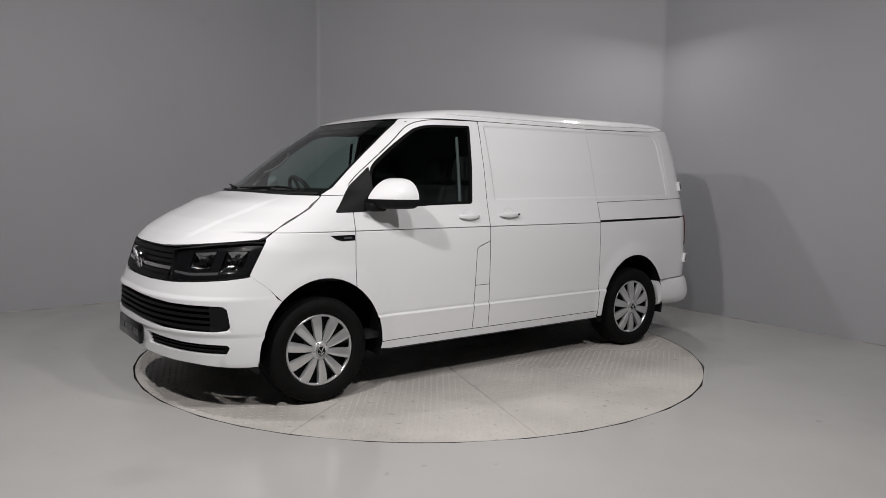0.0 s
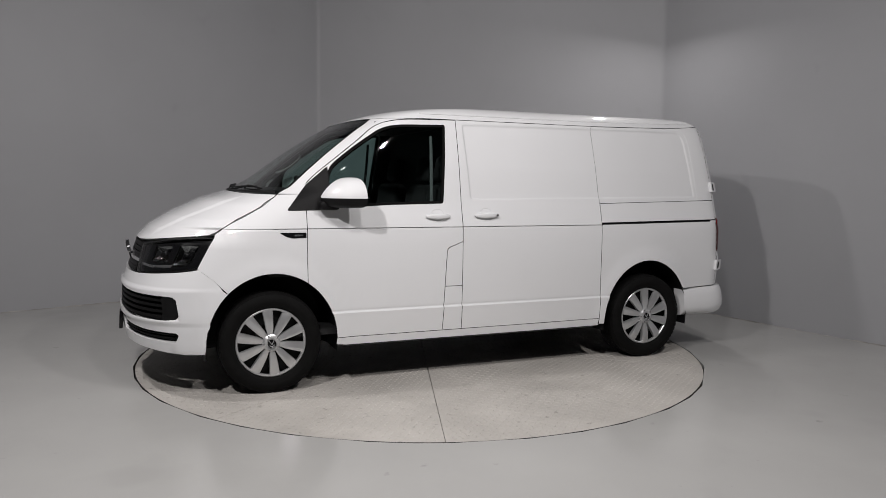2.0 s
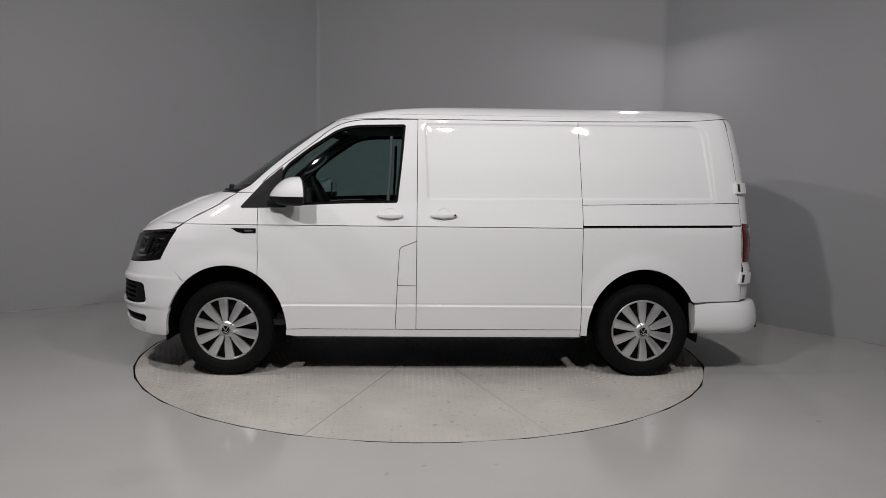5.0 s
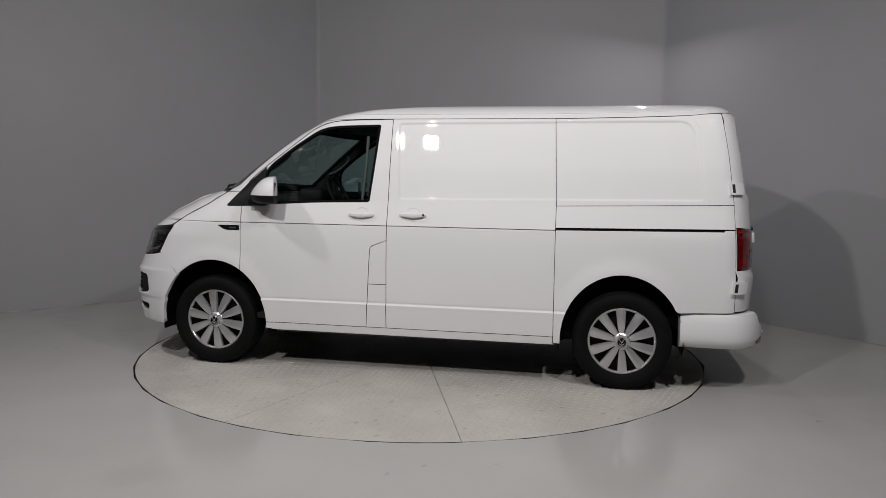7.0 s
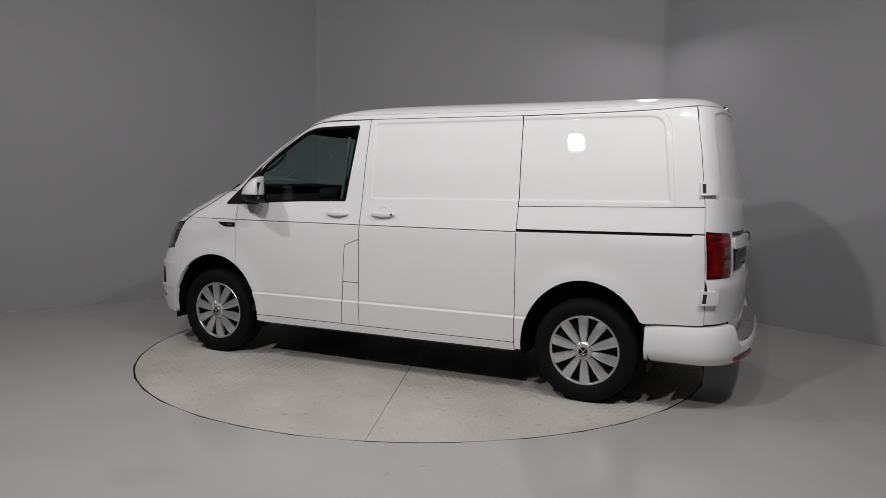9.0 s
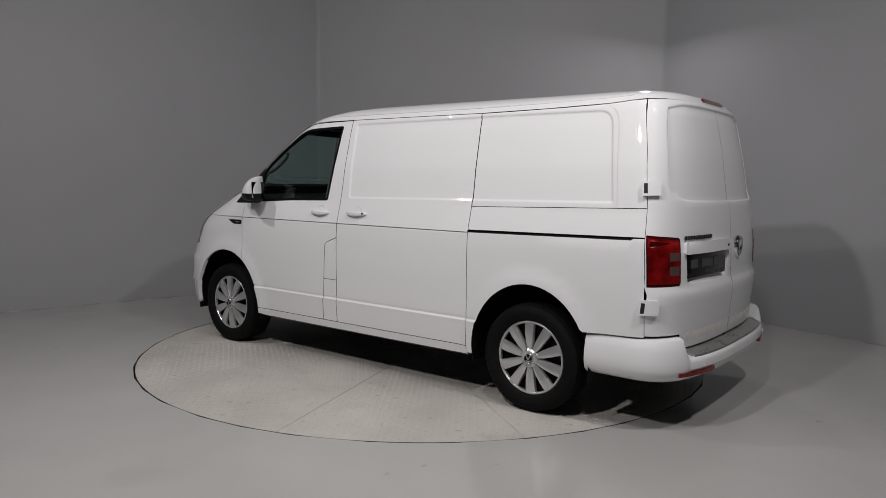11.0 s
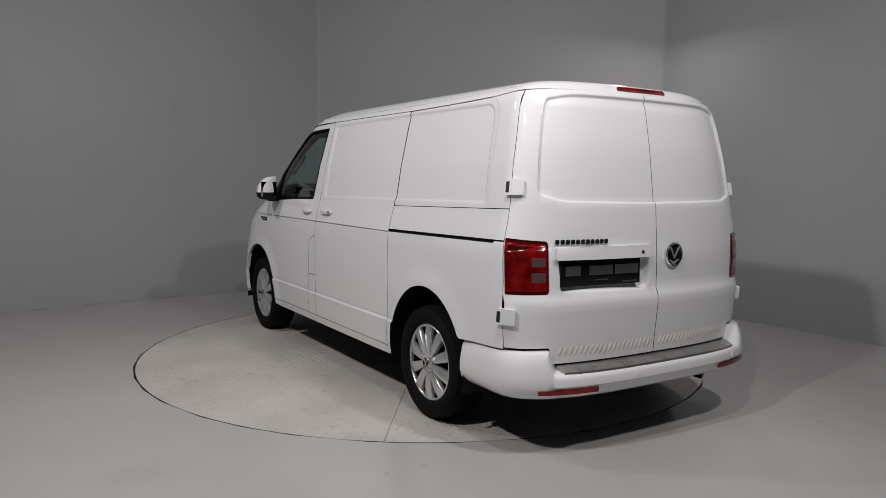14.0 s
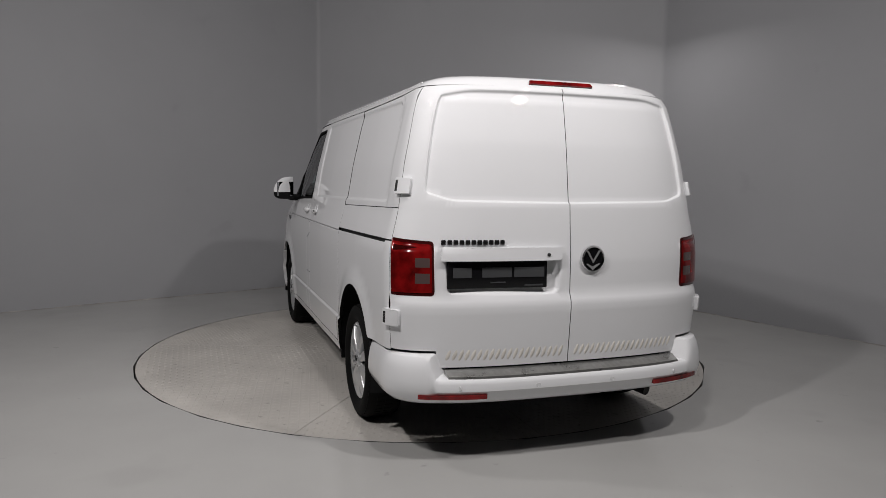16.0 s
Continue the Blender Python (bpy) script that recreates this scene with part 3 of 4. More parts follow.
upper = [(-1.010, 1.848), (-1.034, 1.246)] + [(gap_x(1.272), 1.272)] + [(gap_x(z), z) for z in (1.4, 1.5, 1.62, 1.75, 1.885)] + [(x, roof_base(x) - 0.001) for x in (-2.05, -2.0, -1.95, -1.9, -1.85, -1.6, -1.3)]
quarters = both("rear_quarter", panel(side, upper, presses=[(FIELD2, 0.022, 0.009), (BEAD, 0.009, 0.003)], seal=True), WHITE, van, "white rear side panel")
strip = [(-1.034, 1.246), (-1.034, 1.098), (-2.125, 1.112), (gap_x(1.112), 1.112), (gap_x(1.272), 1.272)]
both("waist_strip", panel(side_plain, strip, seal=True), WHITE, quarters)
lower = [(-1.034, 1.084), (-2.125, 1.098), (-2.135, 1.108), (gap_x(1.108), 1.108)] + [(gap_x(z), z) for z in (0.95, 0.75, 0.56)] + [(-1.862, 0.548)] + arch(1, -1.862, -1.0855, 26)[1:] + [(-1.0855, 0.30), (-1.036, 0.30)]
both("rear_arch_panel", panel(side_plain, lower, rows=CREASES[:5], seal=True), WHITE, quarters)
both("slide_rail", panel(side_plain, [(-1.034, 1.086), (-2.13, 1.100), (-2.13, 1.111), (-1.034, 1.097)], lip=0, sink=0.016, gap=-0.006), PLASTIC, quarters, "dark sliding door rail")

# black sheets added behind the seams, standing in for the shade in the gaps
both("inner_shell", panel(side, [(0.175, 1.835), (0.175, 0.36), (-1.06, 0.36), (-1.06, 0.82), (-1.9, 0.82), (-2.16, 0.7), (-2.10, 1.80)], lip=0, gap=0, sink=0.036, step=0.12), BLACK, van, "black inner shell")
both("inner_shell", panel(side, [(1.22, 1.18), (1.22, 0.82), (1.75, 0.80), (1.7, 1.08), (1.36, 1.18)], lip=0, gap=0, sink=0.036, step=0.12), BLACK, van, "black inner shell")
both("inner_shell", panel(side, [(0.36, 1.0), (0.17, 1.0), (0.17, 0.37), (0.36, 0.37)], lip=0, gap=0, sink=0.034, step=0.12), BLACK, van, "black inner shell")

# black sheet added under the bonnet, in place of the shade inside its shut lines
part("engine_bay", panel(nose, [(-70 / 60, 0.99), (70 / 60, 0.99), (72 / 60, 1.2), (64 / 60, 1.285), (-64 / 60, 1.285), (-72 / 60, 1.2)], lip=0, gap=0, sink=0.04, step=0.1), BLACK, van, "black engine bay")

# sills
sill = [(1.0705, 0.345), (-1.036, 0.345), (-1.036, 0.30), (-1.05, 0.288), (1.0, 0.288), (1.075, 0.30)]
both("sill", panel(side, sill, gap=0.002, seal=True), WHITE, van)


def roof():
    bm = bmesh.new()
    def ring(k):
        out = []
        for sgn in (1, -1):
            half = []
            for p in range(0, 91, 6):
                half.append(("n", p))
            for i in range(1, 72):
                half.append(("s", i / 72))
            for p in range(90, -1, -6):
                half.append(("t", p))
            if sgn < 0:
                half = half[-2:0:-1]
            for kind, p in half:
                z = 1.85
                for _ in range(3):
                    q = nose_pt(p, z) if kind == "n" else tail_pt(p, z) if kind == "t" else side_pt((NOSE(z) - NOSE_DEPTH(z)) * (1 - p) + (TAIL(z) + TAIL_DEPTH(z)) * p, z)
                    z = roof_base(q.x)
                z += (1.984 - z) * k
                q = nose_pt(p, z) if kind == "n" else tail_pt(p, z) if kind == "t" else side_pt((NOSE(z) - NOSE_DEPTH(z)) * (1 - p) + (TAIL(z) + TAIL_DEPTH(z)) * p, z)
                out.append(Vector((q.x, q.y * sgn, q.z)))
        return out

    first = ring(0)
    rings = [[bm.verts.new((p.x * 0.99, p.y * 0.975, p.z - 0.004)) for p in first]]
    for k in (0, 0.04, 0.12, 0.25, 0.4, 0.55, 0.7, 0.82, 0.9, 0.95, 1):
        rings.append([bm.verts.new(p) for p in ring(k)])
    for a, b in zip(rings, rings[1:]):
        for i in range(len(a)):
            bm.faces.new((a[i], a[(i + 1) % len(a)], b[(i + 1) % len(a)], b[i]))
    bm.faces.new(rings[-1])
    bmesh.ops.recalc_face_normals(bm, faces=bm.faces)
    return bm


roof_ob = part("roof", roof(), WHITE, van)


# windscreen with its black border, cowl and wipers
ws = [(d / 60, z) for d, z in ws_edge]
ws = [(-u, z) for u, z in reversed(ws)] + ws
ws = [(u, z) for u, z in ws]
ws_poly = [(u, z) for u, z in ws[:7]] + [(-30 / 60, 1.309), (0, 1.318), (30 / 60, 1.309)] + ws[7:] + [(30 / 60, 1.832), (0, 1.832), (-30 / 60, 1.832)]
screen_in = shrink(ccw(ws_poly), 0.045)
screen = part("windscreen", panel(nose, ws_poly, gap=0.001, lip=0, sink=0.003, step=0.06), SCREEN, van, "green-tinted windscreen")
screen.visible_shadow = False
part("windscreen_border", panel(nose, ws_poly, [screen_in], gap=0.001, lip=0.02, sink=0.006), PLASTIC, van, "black glass border")


def tube(points, radius, n=8, closed=False):
    """A round bar along a line of points."""
    bm = bmesh.new()
    pts = [Vector(p) for p in points]
    rings = []
    for i, p in enumerate(pts):
        a = pts[i - 1] if i or closed else p
        b = pts[(i + 1) % len(pts)] if i < len(pts) - 1 or closed else p
        d = (b - a).normalized()
        s = d.cross(Vector((0, 0, 1)))
        if s.length < 1e-3:
            s = d.cross(Vector((0, 1, 0)))
        s.normalize()
        t = d.cross(s)
        r = radius[i] if isinstance(radius, (list, tuple)) else radius
        rings.append([bm.verts.new(p + (s * math.cos(2 * math.pi * k / n) + t * math.sin(2 * math.pi * k / n)) * r) for k in range(n)])
    for a, b in zip(rings, rings[1:] + (rings[:1] if closed else [])):
        for k in range(n):
            bm.faces.new((a[k], a[(k + 1) % n], b[(k + 1) % n], b[k]))
    if not closed:
        bm.faces.new(rings[0]), bm.faces.new(rings[-1])
    bmesh.ops.recalc_face_normals(bm, faces=bm.faces)
    return bm


gutter = [side_pt(x, roof_base(x) + 0.034) + Vector((0, 0.0005, 0)) for x in np.linspace(0.42, -2.02, 50)]
both("roof_gutter", tube(gutter, 0.0048, 8), WHITE, roof_ob, "white roof gutter bead")
cowl = tube([nose_pt(p, 1.318) + Vector((-0.012, 0, -0.006)) for p in range(-52, 53, 4)], 0.014, 8)
part("cowl", cowl, PLASTIC, van, "black cowl under the windscreen")
for p0, p1 in ((38, -3), (-6, -50)):
    pts = [nose_pt(p0 + (p1 - p0) * k / 8, 1.332 + 0.012 * math.sin(math.pi * k / 8)) + Vector((0.008, 0, 0.006)) for k in range(9)]
    wiper = part("wiper", tube(pts, 0.006, 6), PLASTIC, van, "black wiper")
    part("wiper_arm", tube([pts[0] + Vector((0.012, 0, -0.012)), pts[1] + Vector((0.012, 0, 0.006)), pts[4] + Vector((0.006, 0, 0.006))], 0.006, 6), PLASTIC, wiper)

# bonnet, raised a little along its middle
hood_front = [(0, 0.988), (12, 0.989), (20, 0.994), (30, 1.004), (44.5, 1.022), (55, 1.034), (62.5, 1.044)]
hood_side = [(63.9, 1.062), (64.6, 1.112), (64.9, 1.167), (64.9, 1.226), (59.6, 1.2905), (57.2, 1.3038)]
hood_back = [(50, 1.305), (40, 1.306), (25, 1.309), (12, 1.313), (0, 1.315)]
hood = [(d / 60, z) for d, z in hood_front + hood_side + hood_back]
hood = hood + [(-u, z) for u, z in hood[-2:0:-1]]
field = rounded([(-0.42, 1.015), (0.42, 1.015), (0.66, 1.25), (0.6, 1.298), (-0.6, 1.298), (-0.66, 1.25)], 0.05)
part("bonnet", panel(nose, hood, step=0.035, rows=np.arange(1.0, 1.31, 0.012).tolist(), presses=[(field, 0.05, -0.010)]), WHITE, van, "white bonnet")

# thin black bead added along the bonnet's edge to draw the gap's shade
both("bonnet_seam", tube([nose(*evenly(nose, p)) for p in dense([(d / 60, z) for d, z in hood_front[-1:] + hood_side], 0.03, False)], 0.002, 6), SEAL_SHADE, van, "black rubber in the bonnet's shut line")


def eased(pts, rounds=2):
    """An open line with its kinks cut off."""
    for _ in range(rounds):
        pts = [pts[0]] + [q for a, b in zip(pts, pts[1:]) for q in (Vector(a).lerp(Vector(b), 0.25), Vector(a).lerp(Vector(b), 0.75))] + [pts[-1]]
    return pts


# black bead laid over the door's upper gap, painting it as dark as shade
both("door_seal", tube([side_pt(x, z) for x, z in eased(SEAM)], 0.0026, 6), SEAL_SHADE, van, "black rubber round the door's upper edge")

# grille between the headlamps
grille = rounded([(-22.5 / 60, 0.972), (22.5 / 60, 0.972), (26 / 60, 0.79), (0, 0.787), (-26 / 60, 0.79)], 0.01)
grille_ob = part("grille", panel(nose, [(-27 / 60, 0.985), (27 / 60, 0.985), (31 / 60, 0.782), (-31 / 60, 0.782)], lip=0.0, sink=0.03), PLASTIC, van, "black radiator grille")
for z, h, m in ((0.962, 0.012, PLASTIC), (0.93, 0.012, PLASTIC), (0.90, 0.010, PLASTIC), (0.862, 0.010, DULL_CHROME), (0.835, 0.012, PLASTIC), (0.805, 0.014, PLASTIC)):
    bm = panel(nose, [(-23.5 / 60, z - h), (23.5 / 60, z - h), (23.5 / 60, z + h), (-23.5 / 60, z + h)], lip=0.025, sink=0.006, gap=0, step=0.06, soft=0.004)
    part("grille_bar", bm, m, grille_ob, "satin chrome bar" if m is DULL_CHROME else "")


def emblem(parent, place, turn, r):
    """A plain round badge: chrome ring on a dark disc with a chevron."""
    disc = part("badge", lathe([(0, -0.01), (r * 0.97, -0.01), (r * 0.97, 0.004), (0, 0.009)], 32), GLOSS_BLACK, parent, "round chrome and black badge")
    disc.matrix_local = Matrix.Translation(place) @ turn
    part("badge_ring", lathe([(r * 0.84, 0.0), (r * 0.86, 0.011), (r * 0.95, 0.013), (r, 0.008), (r, -0.008)], 32, caps=False), CHROME, disc)
    for s in (1, -1):
        bm = prism([(-0.62 * r, 0.5 * r * s + 0.1 * r), (-0.47 * r, 0.5 * r * s + 0.1 * r), (0, -0.38 * r + 0.25 * r * s), (0.47 * r, 0.5 * r * s + 0.1 * r), (0.62 * r, 0.5 * r * s + 0.1 * r), (0, -0.62 * r + 0.25 * r * s)], 0.012)
        part("badge_chevron", bm, SILVER, disc)
    return disc


emblem(grille_ob, Vector((NOSE(0.885) + 0.013, 0, 0.885)), Matrix.Rotation(radians(-90), 4, "Z") @ Matrix.Rotation(radians(-12), 4, "X"), 0.079)

# headlamps: dark bowl, chrome reflectors, clear lens
LAMP = [(22.8, 0.968), (28, 0.986), (44.7, 1.015), (59.6, 1.031), (67.2, 1.030), (69, 0.971), (68.2, 0.842), (66, 0.829), (58.5, 0.815), (41.4, 0.798), (29.4, 0.789), (26.3, 0.792)]
LAMP = [(d / 60, z) for d, z in LAMP]
bowls = both("headlamp", panel(nose, LAMP, lip=0, sink=0.055, gap=-0.004), HOUSING, van, "headlamp with clear lens and dark housing")
both("lamp_wall", panel(nose, LAMP, [shrink(ccw(LAMP), 0.006)], lip=0.055, gap=-0.002, sink=0.002, step=0.06), PLASTIC, bowls)
CHAMBERS = [rounded([(d / 60, z) for d, z in q], 0.012) for q in (((34.5, 0.872), (47.5, 0.868), (47.5, 0.984), (34.5, 0.972)), ((52, 0.850), (60.5, 0.852), (63.5, 0.885), (63.5, 0.992), (52, 0.988)))]
both("lamp_bezel", panel(nose, shrink(ccw(LAMP), 0.012), CHAMBERS, lip=0.02, gap=0, sink=0.022, step=0.04), HOUSING, bowls, "black lamp bezel")
for q, deep in zip(CHAMBERS, (0.034, 0.03)):
    both("reflector", panel(nose, q, lip=0, gap=0.001, sink=0.026, step=0.012, presses=[(q, 0.05, deep)]), LAMP_CHROME, bowls, "chrome reflector bowl")
for d, z, r in ((42.5, 0.928, 0.017), (57.5, 0.925, 0.02)):
    bm = bmesh.new()
    bmesh.ops.create_uvsphere(bm, u_segments=16, v_segments=10, radius=r)
    p = nose(*evenly(nose, (d / 60, z)))
    n = normal_at(nose, *evenly(nose, (d / 60, z)))
    bmesh.ops.translate(bm, verts=bm.verts, vec=p - n * 0.045)
    both("bulb_shield", bm, HOUSING, bowls, "dark bulb shield")
strip_q = [(26 / 60, 0.855), (36 / 60, 0.848), (52 / 60, 0.858), (52 / 60, 0.842), (36 / 60, 0.832), (26 / 60, 0.842)]
both("light_strip", panel(nose, strip_q, lip=0.02, sink=0.02, gap=0), MIRROR, bowls, "satin chrome lamp strip")
lenses = both("lamp_lens", panel(nose, LAMP, lip=0, gap=0.001, sink=0.0), LENS, bowls)
for ob in lenses:
    ob.visible_shadow = False

# front bumper with its air inlets and the plate
def arch_u(z):
    x, zz, rx, rz = ARCHES[0]
    return nose_u(x + rx * math.sqrt(max(0.0, 1 - ((z - zz) / rz) ** 2)) if z > zz else x + rx, z)


half = [(0, 0.782), (15 / 60, 0.783), (29 / 60, 0.786), (41.4 / 60, 0.795), (58.5 / 60, 0.811), (66.5 / 60, 0.824), (nose_u(1.944, 0.832), 0.832), (nose_u(1.857, 0.765), 0.765), (nose_u(1.770, 0.6757), 0.6757)] \
    + [(arch_u(z), z) for z in (0.66, 0.62, 0.56, 0.5, 0.44, 0.38, 0.33, 0.29)] + [(68 / 60, 0.285), (45 / 60, 0.31), (18 / 60, 0.325), (0, 0.33)]
bumper_edge = half + [(-u, z) for u, z in half[-2:0:-1]]
INLET = [(d / 60, z) for d, z in ((0, 0.688), (15, 0.68), (32, 0.667), (57.8, 0.661), (62.0, 0.657), (64, 0.640), (66.4, 0.535), (65, 0.519), (58.7, 0.512), (28.8, 0.516), (0, 0.532))]
INLET = INLET + [(-u, z) for u, z in INLET[-2:0:-1]]
SLOT = rounded([(d / 60, z) for d, z in ((13.5, 0.463), (40, 0.441), (64, 0.430), (65.5, 0.415), (63, 0.368), (42.6, 0.377), (15.1, 0.390))], 0.012)
SLOT_R = [(-u, z) for u, z in SLOT]
bumper = part("front_bumper", panel(nose, bumper_edge, [INLET, SLOT, SLOT_R], rows=(0.466, 0.478, 0.49, 0.502, 0.685, 0.695, 0.707, 0.72), lip=0.03), WHITE, van, "white front bumper with black inlets")
inlet = part("air_inlet", panel(nose, INLET, gap=-0.012, lip=0, sink=0.05), PLASTIC, bumper, "black lower grille")
for k in range(4):
    z0 = 0.645 - 0.034 * k
    q = [(-(56 + 0.6 * k) / 60, z0 - 0.004), (0, z0 + 0.012), ((56 + 0.6 * k) / 60, z0 - 0.004), ((56 + 0.6 * k) / 60, z0 - 0.02), (0, z0 - 0.006), (-(56 + 0.6 * k) / 60, z0 - 0.02)]
    part("inlet_bar", panel(nose, q, gap=0, lip=0.035, sink=0.008, step=0.06, soft=0.003), PLASTIC, inlet)
corner = [(d / 60, z) for d, z in ((54.5, 0.655), (61.5, 0.652), (63.5, 0.637), (65.8, 0.537), (64.5, 0.524), (56.5, 0.518))]
both("inlet_corner", panel(nose, corner, gap=0, lip=0.03, sink=0.006), PLASTIC, inlet)
slots = both("lower_slot", panel(nose, SLOT, gap=-0.012, lip=0, sink=0.03), PLASTIC, bumper, "black lower slot")
for a in (0.418, 0.398):
    q = [(16 / 60, a + 0.022), (40 / 60, a + 0.008), (62 / 60, a), (62 / 60, a - 0.006), (40 / 60, a + 0.002), (16 / 60, a + 0.016)]
    both("slot_bar", panel(nose, q, gap=0, lip=0.02, sink=0.01, step=0.06), PLASTIC, slots)
bm = bmesh.new()
box(bm, (-0.012, -0.262, -0.062), (0.012, 0.262, 0.062), 0.006)
plate = part("front_plate", bm, GLOSS_BLACK, van, "black dealer plate with grey bars")
plate.matrix_local = pose(2.408, 0, 0.427, 0, -3, 0)
for y, w in ((-0.17, 0.10), (0.0, 0.16), (0.165, 0.13)):
    bm = bmesh.new()
    box(bm, (0.011, y - w / 2, -0.018), (0.0135, y + w / 2, 0.022))
    part("plate_bar", bm, GREY_INK, plate, "grey bar of lettering", False)

# door handles
def handle(x0, x1, z, parents, key):
    cx, half_l = (x0 + x1) / 2, abs(x1 - x0) / 2
    bm = bmesh.new()
    bmesh.ops.create_uvsphere(bm, u_segments=24, v_segments=12, radius=1)
    for v in bm.verts:
        a, b, c = v.co
        a, c = math.copysign(abs(a) ** 0.55, a), math.copysign(abs(c) ** 0.75, c)
        v.co = Vector((cx + a * half_l * (0.94 + 0.06 * abs(c)), side_pt(cx, z).y + 0.022 + b * 0.014 - 0.012 * a * a, z + c * (0.0135 + 0.004 * math.exp(-(a / 0.5) ** 2)) - 0.005 * (1 - a * a) * (c < 0)))
    bars = both("door_handle", bm, WHITE, parents, "white pull handle")
    cup = [(cx + 0.055 * math.cos(a), z + 0.004 + 0.05 * math.sin(a)) for a in np.linspace(0, 2 * math.pi, 28, endpoint=False)]
    both("handle_cup", panel(side, cup, gap=0, lip=0.01, sink=-0.003, step=0.02, presses=[(shrink(ccw(cup), 0.002), 0.02, 0.012)]), WHITE, parents)
    if key:
        bm = lathe([(0, 0), (0.0075, 0), (0.0075, 0.004), (0, 0.005)], 14)
        bmesh.ops.translate(bm, verts=bm.verts, vec=(x1 + 0.022, side_pt(cx, z).y + 0.028, z + 0.002))
        both("key_hole", bm, BLACK, bars)


handle(0.44, 0.243, 1.158, doors, False)
handle(0.065, -0.138, 1.163, slides, True)

# door mirrors
def mirror_shell(levels):
    bm = bmesh.new()
    rings = []
    for z, s in levels:
        ring = []
        for k in range(17):
            a = math.pi / 2 * k / 16
            ring.append((0.98 + 0.20 * s * (1 - 2.2 * max(0.0, z - 1.29)) * math.cos(a) ** 0.92 - 0.06 * s * math.sin(a) ** 0.92, 0.945 + (0.02 * (1 - s)) + 0.198 * s * math.sin(a) ** 0.92, z))
        for k in range(1, 8):
            ring.append((0.98 - 0.02 * s * math.sin(math.pi * k / 8) - 0.06 * s * (1 - k / 8), 0.945 + 0.02 * (1 - s) + 0.198 * s * (1 - k / 8), z))
        rings.append([bm.verts.new(p) for p in ring])
    for a, b in zip(rings, rings[1:]):
        for i in range(len(a)):
            bm.faces.new((a[i], a[(i + 1) % len(a)], b[(i + 1) % len(a)], b[i]))
    bm.faces.new(rings[0]), bm.faces.new(rings[-1])
    bmesh.ops.recalc_face_normals(bm, faces=bm.faces)
    return bm


caps = both("door_mirror", mirror_shell([(1.285, 1.0), (1.30, 1.0), (1.325, 0.975), (1.35, 0.92), (1.372, 0.84), (1.39, 0.74), (1.403, 0.63), (1.413, 0.48), (1.419, 0.3), (1.421, 0.08)]), WHITE, van, "white mirror cap on a black base")
both("mirror_base", mirror_shell([(1.222, 0.55), (1.226, 0.75), (1.236, 0.9), (1.255, 0.98), (1.284, 1.0)]), PLASTIC, caps, "black mirror shell")
bm = bmesh.new()
box(bm, (0.963, 0.965, 1.250), (0.968, 1.115, 1.375), 0.002)
for v in bm.verts:
    v.co.x -= 0.004 + 0.28 * (v.co.y - 0.965)
both("mirror_glass", bm, mat("mirror_glass", (0.3, 0.31, 0.32), 0.03, 1.0), caps, "mirror glass")
bm = bmesh.new()
box(bm, (1.06, 0.88, 1.205), (1.19, 0.99, 1.262), 0.018)
both("mirror_arm", bm, PLASTIC, caps)

# ---- rear doors ----
door_u = [(tail_u(gap_x(z), z), z) for z in (0.568, 0.7, 0.9, 1.1, 1.3, 1.5, 1.65, 1.8, 1.887)]
REAR = [(tail_uy(0.705, 0.56), 0.566)] + door_u + [(0.40, 1.896), (0.2, 1.9), (0.0, 1.902), (0.0, 0.482), (tail_uy(0.68, 0.5), 0.482), (tail_uy(0.70, 0.5), 0.495)]
TLAMP = rounded([(tail_uy(0.716, 1.1) - 0.004, 1.112), (tail_uy(0.714, 0.85) - 0.004, 0.843), (tail_u(-2.222, 0.84), 0.843), (tail_u(-2.203, 1.12), 1.128)], [0.035, 0.03, 0.008, 0.008])
BLANK = rounded([(-0.08, 1.874), (tail_uy(0.52, 1.85), 1.869), (tail_uy(0.66, 1.82), 1.842), (tail_uy(0.702, 1.669), 1.66), (tail_uy(0.75, 1.36), 1.348), (tail_uy(0.62, 1.32), 1.307), (-0.08, 1.295)],
                [0.001, 0.05, 0.05, 0.02, 0.05, 0.05, 0.001])
CUTOUT = rounded([(tail_uy(0.668, 1.05), 1.05), (tail_uy(0.65, 0.85), 0.846), (tail_uy(0.055, 0.85), 0.838), (tail_uy(0.04, 1.05), 1.05)], 0.03)
TAIL_ROWS = (0.76, 0.80, 0.845)
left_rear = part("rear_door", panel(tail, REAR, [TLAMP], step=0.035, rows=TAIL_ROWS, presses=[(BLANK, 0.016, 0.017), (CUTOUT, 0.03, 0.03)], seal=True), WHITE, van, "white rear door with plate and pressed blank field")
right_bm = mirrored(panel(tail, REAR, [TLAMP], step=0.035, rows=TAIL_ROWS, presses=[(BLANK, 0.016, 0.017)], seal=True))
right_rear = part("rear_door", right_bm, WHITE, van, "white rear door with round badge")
rears = (left_rear, right_rear)

# tail lamps
lamps = both("tail_lamp", panel(tail, TLAMP, gap=0.002, lip=0.03, sink=-0.003), DEEP_RED, van, "red tail lamp with smoked blocks")
both("red_lens", panel(tail, [(u, z) for u, z in shrink(ccw(TLAMP), 0.016)], gap=0.0, lip=0.006, sink=-0.0075, step=0.03), RED, lamps)
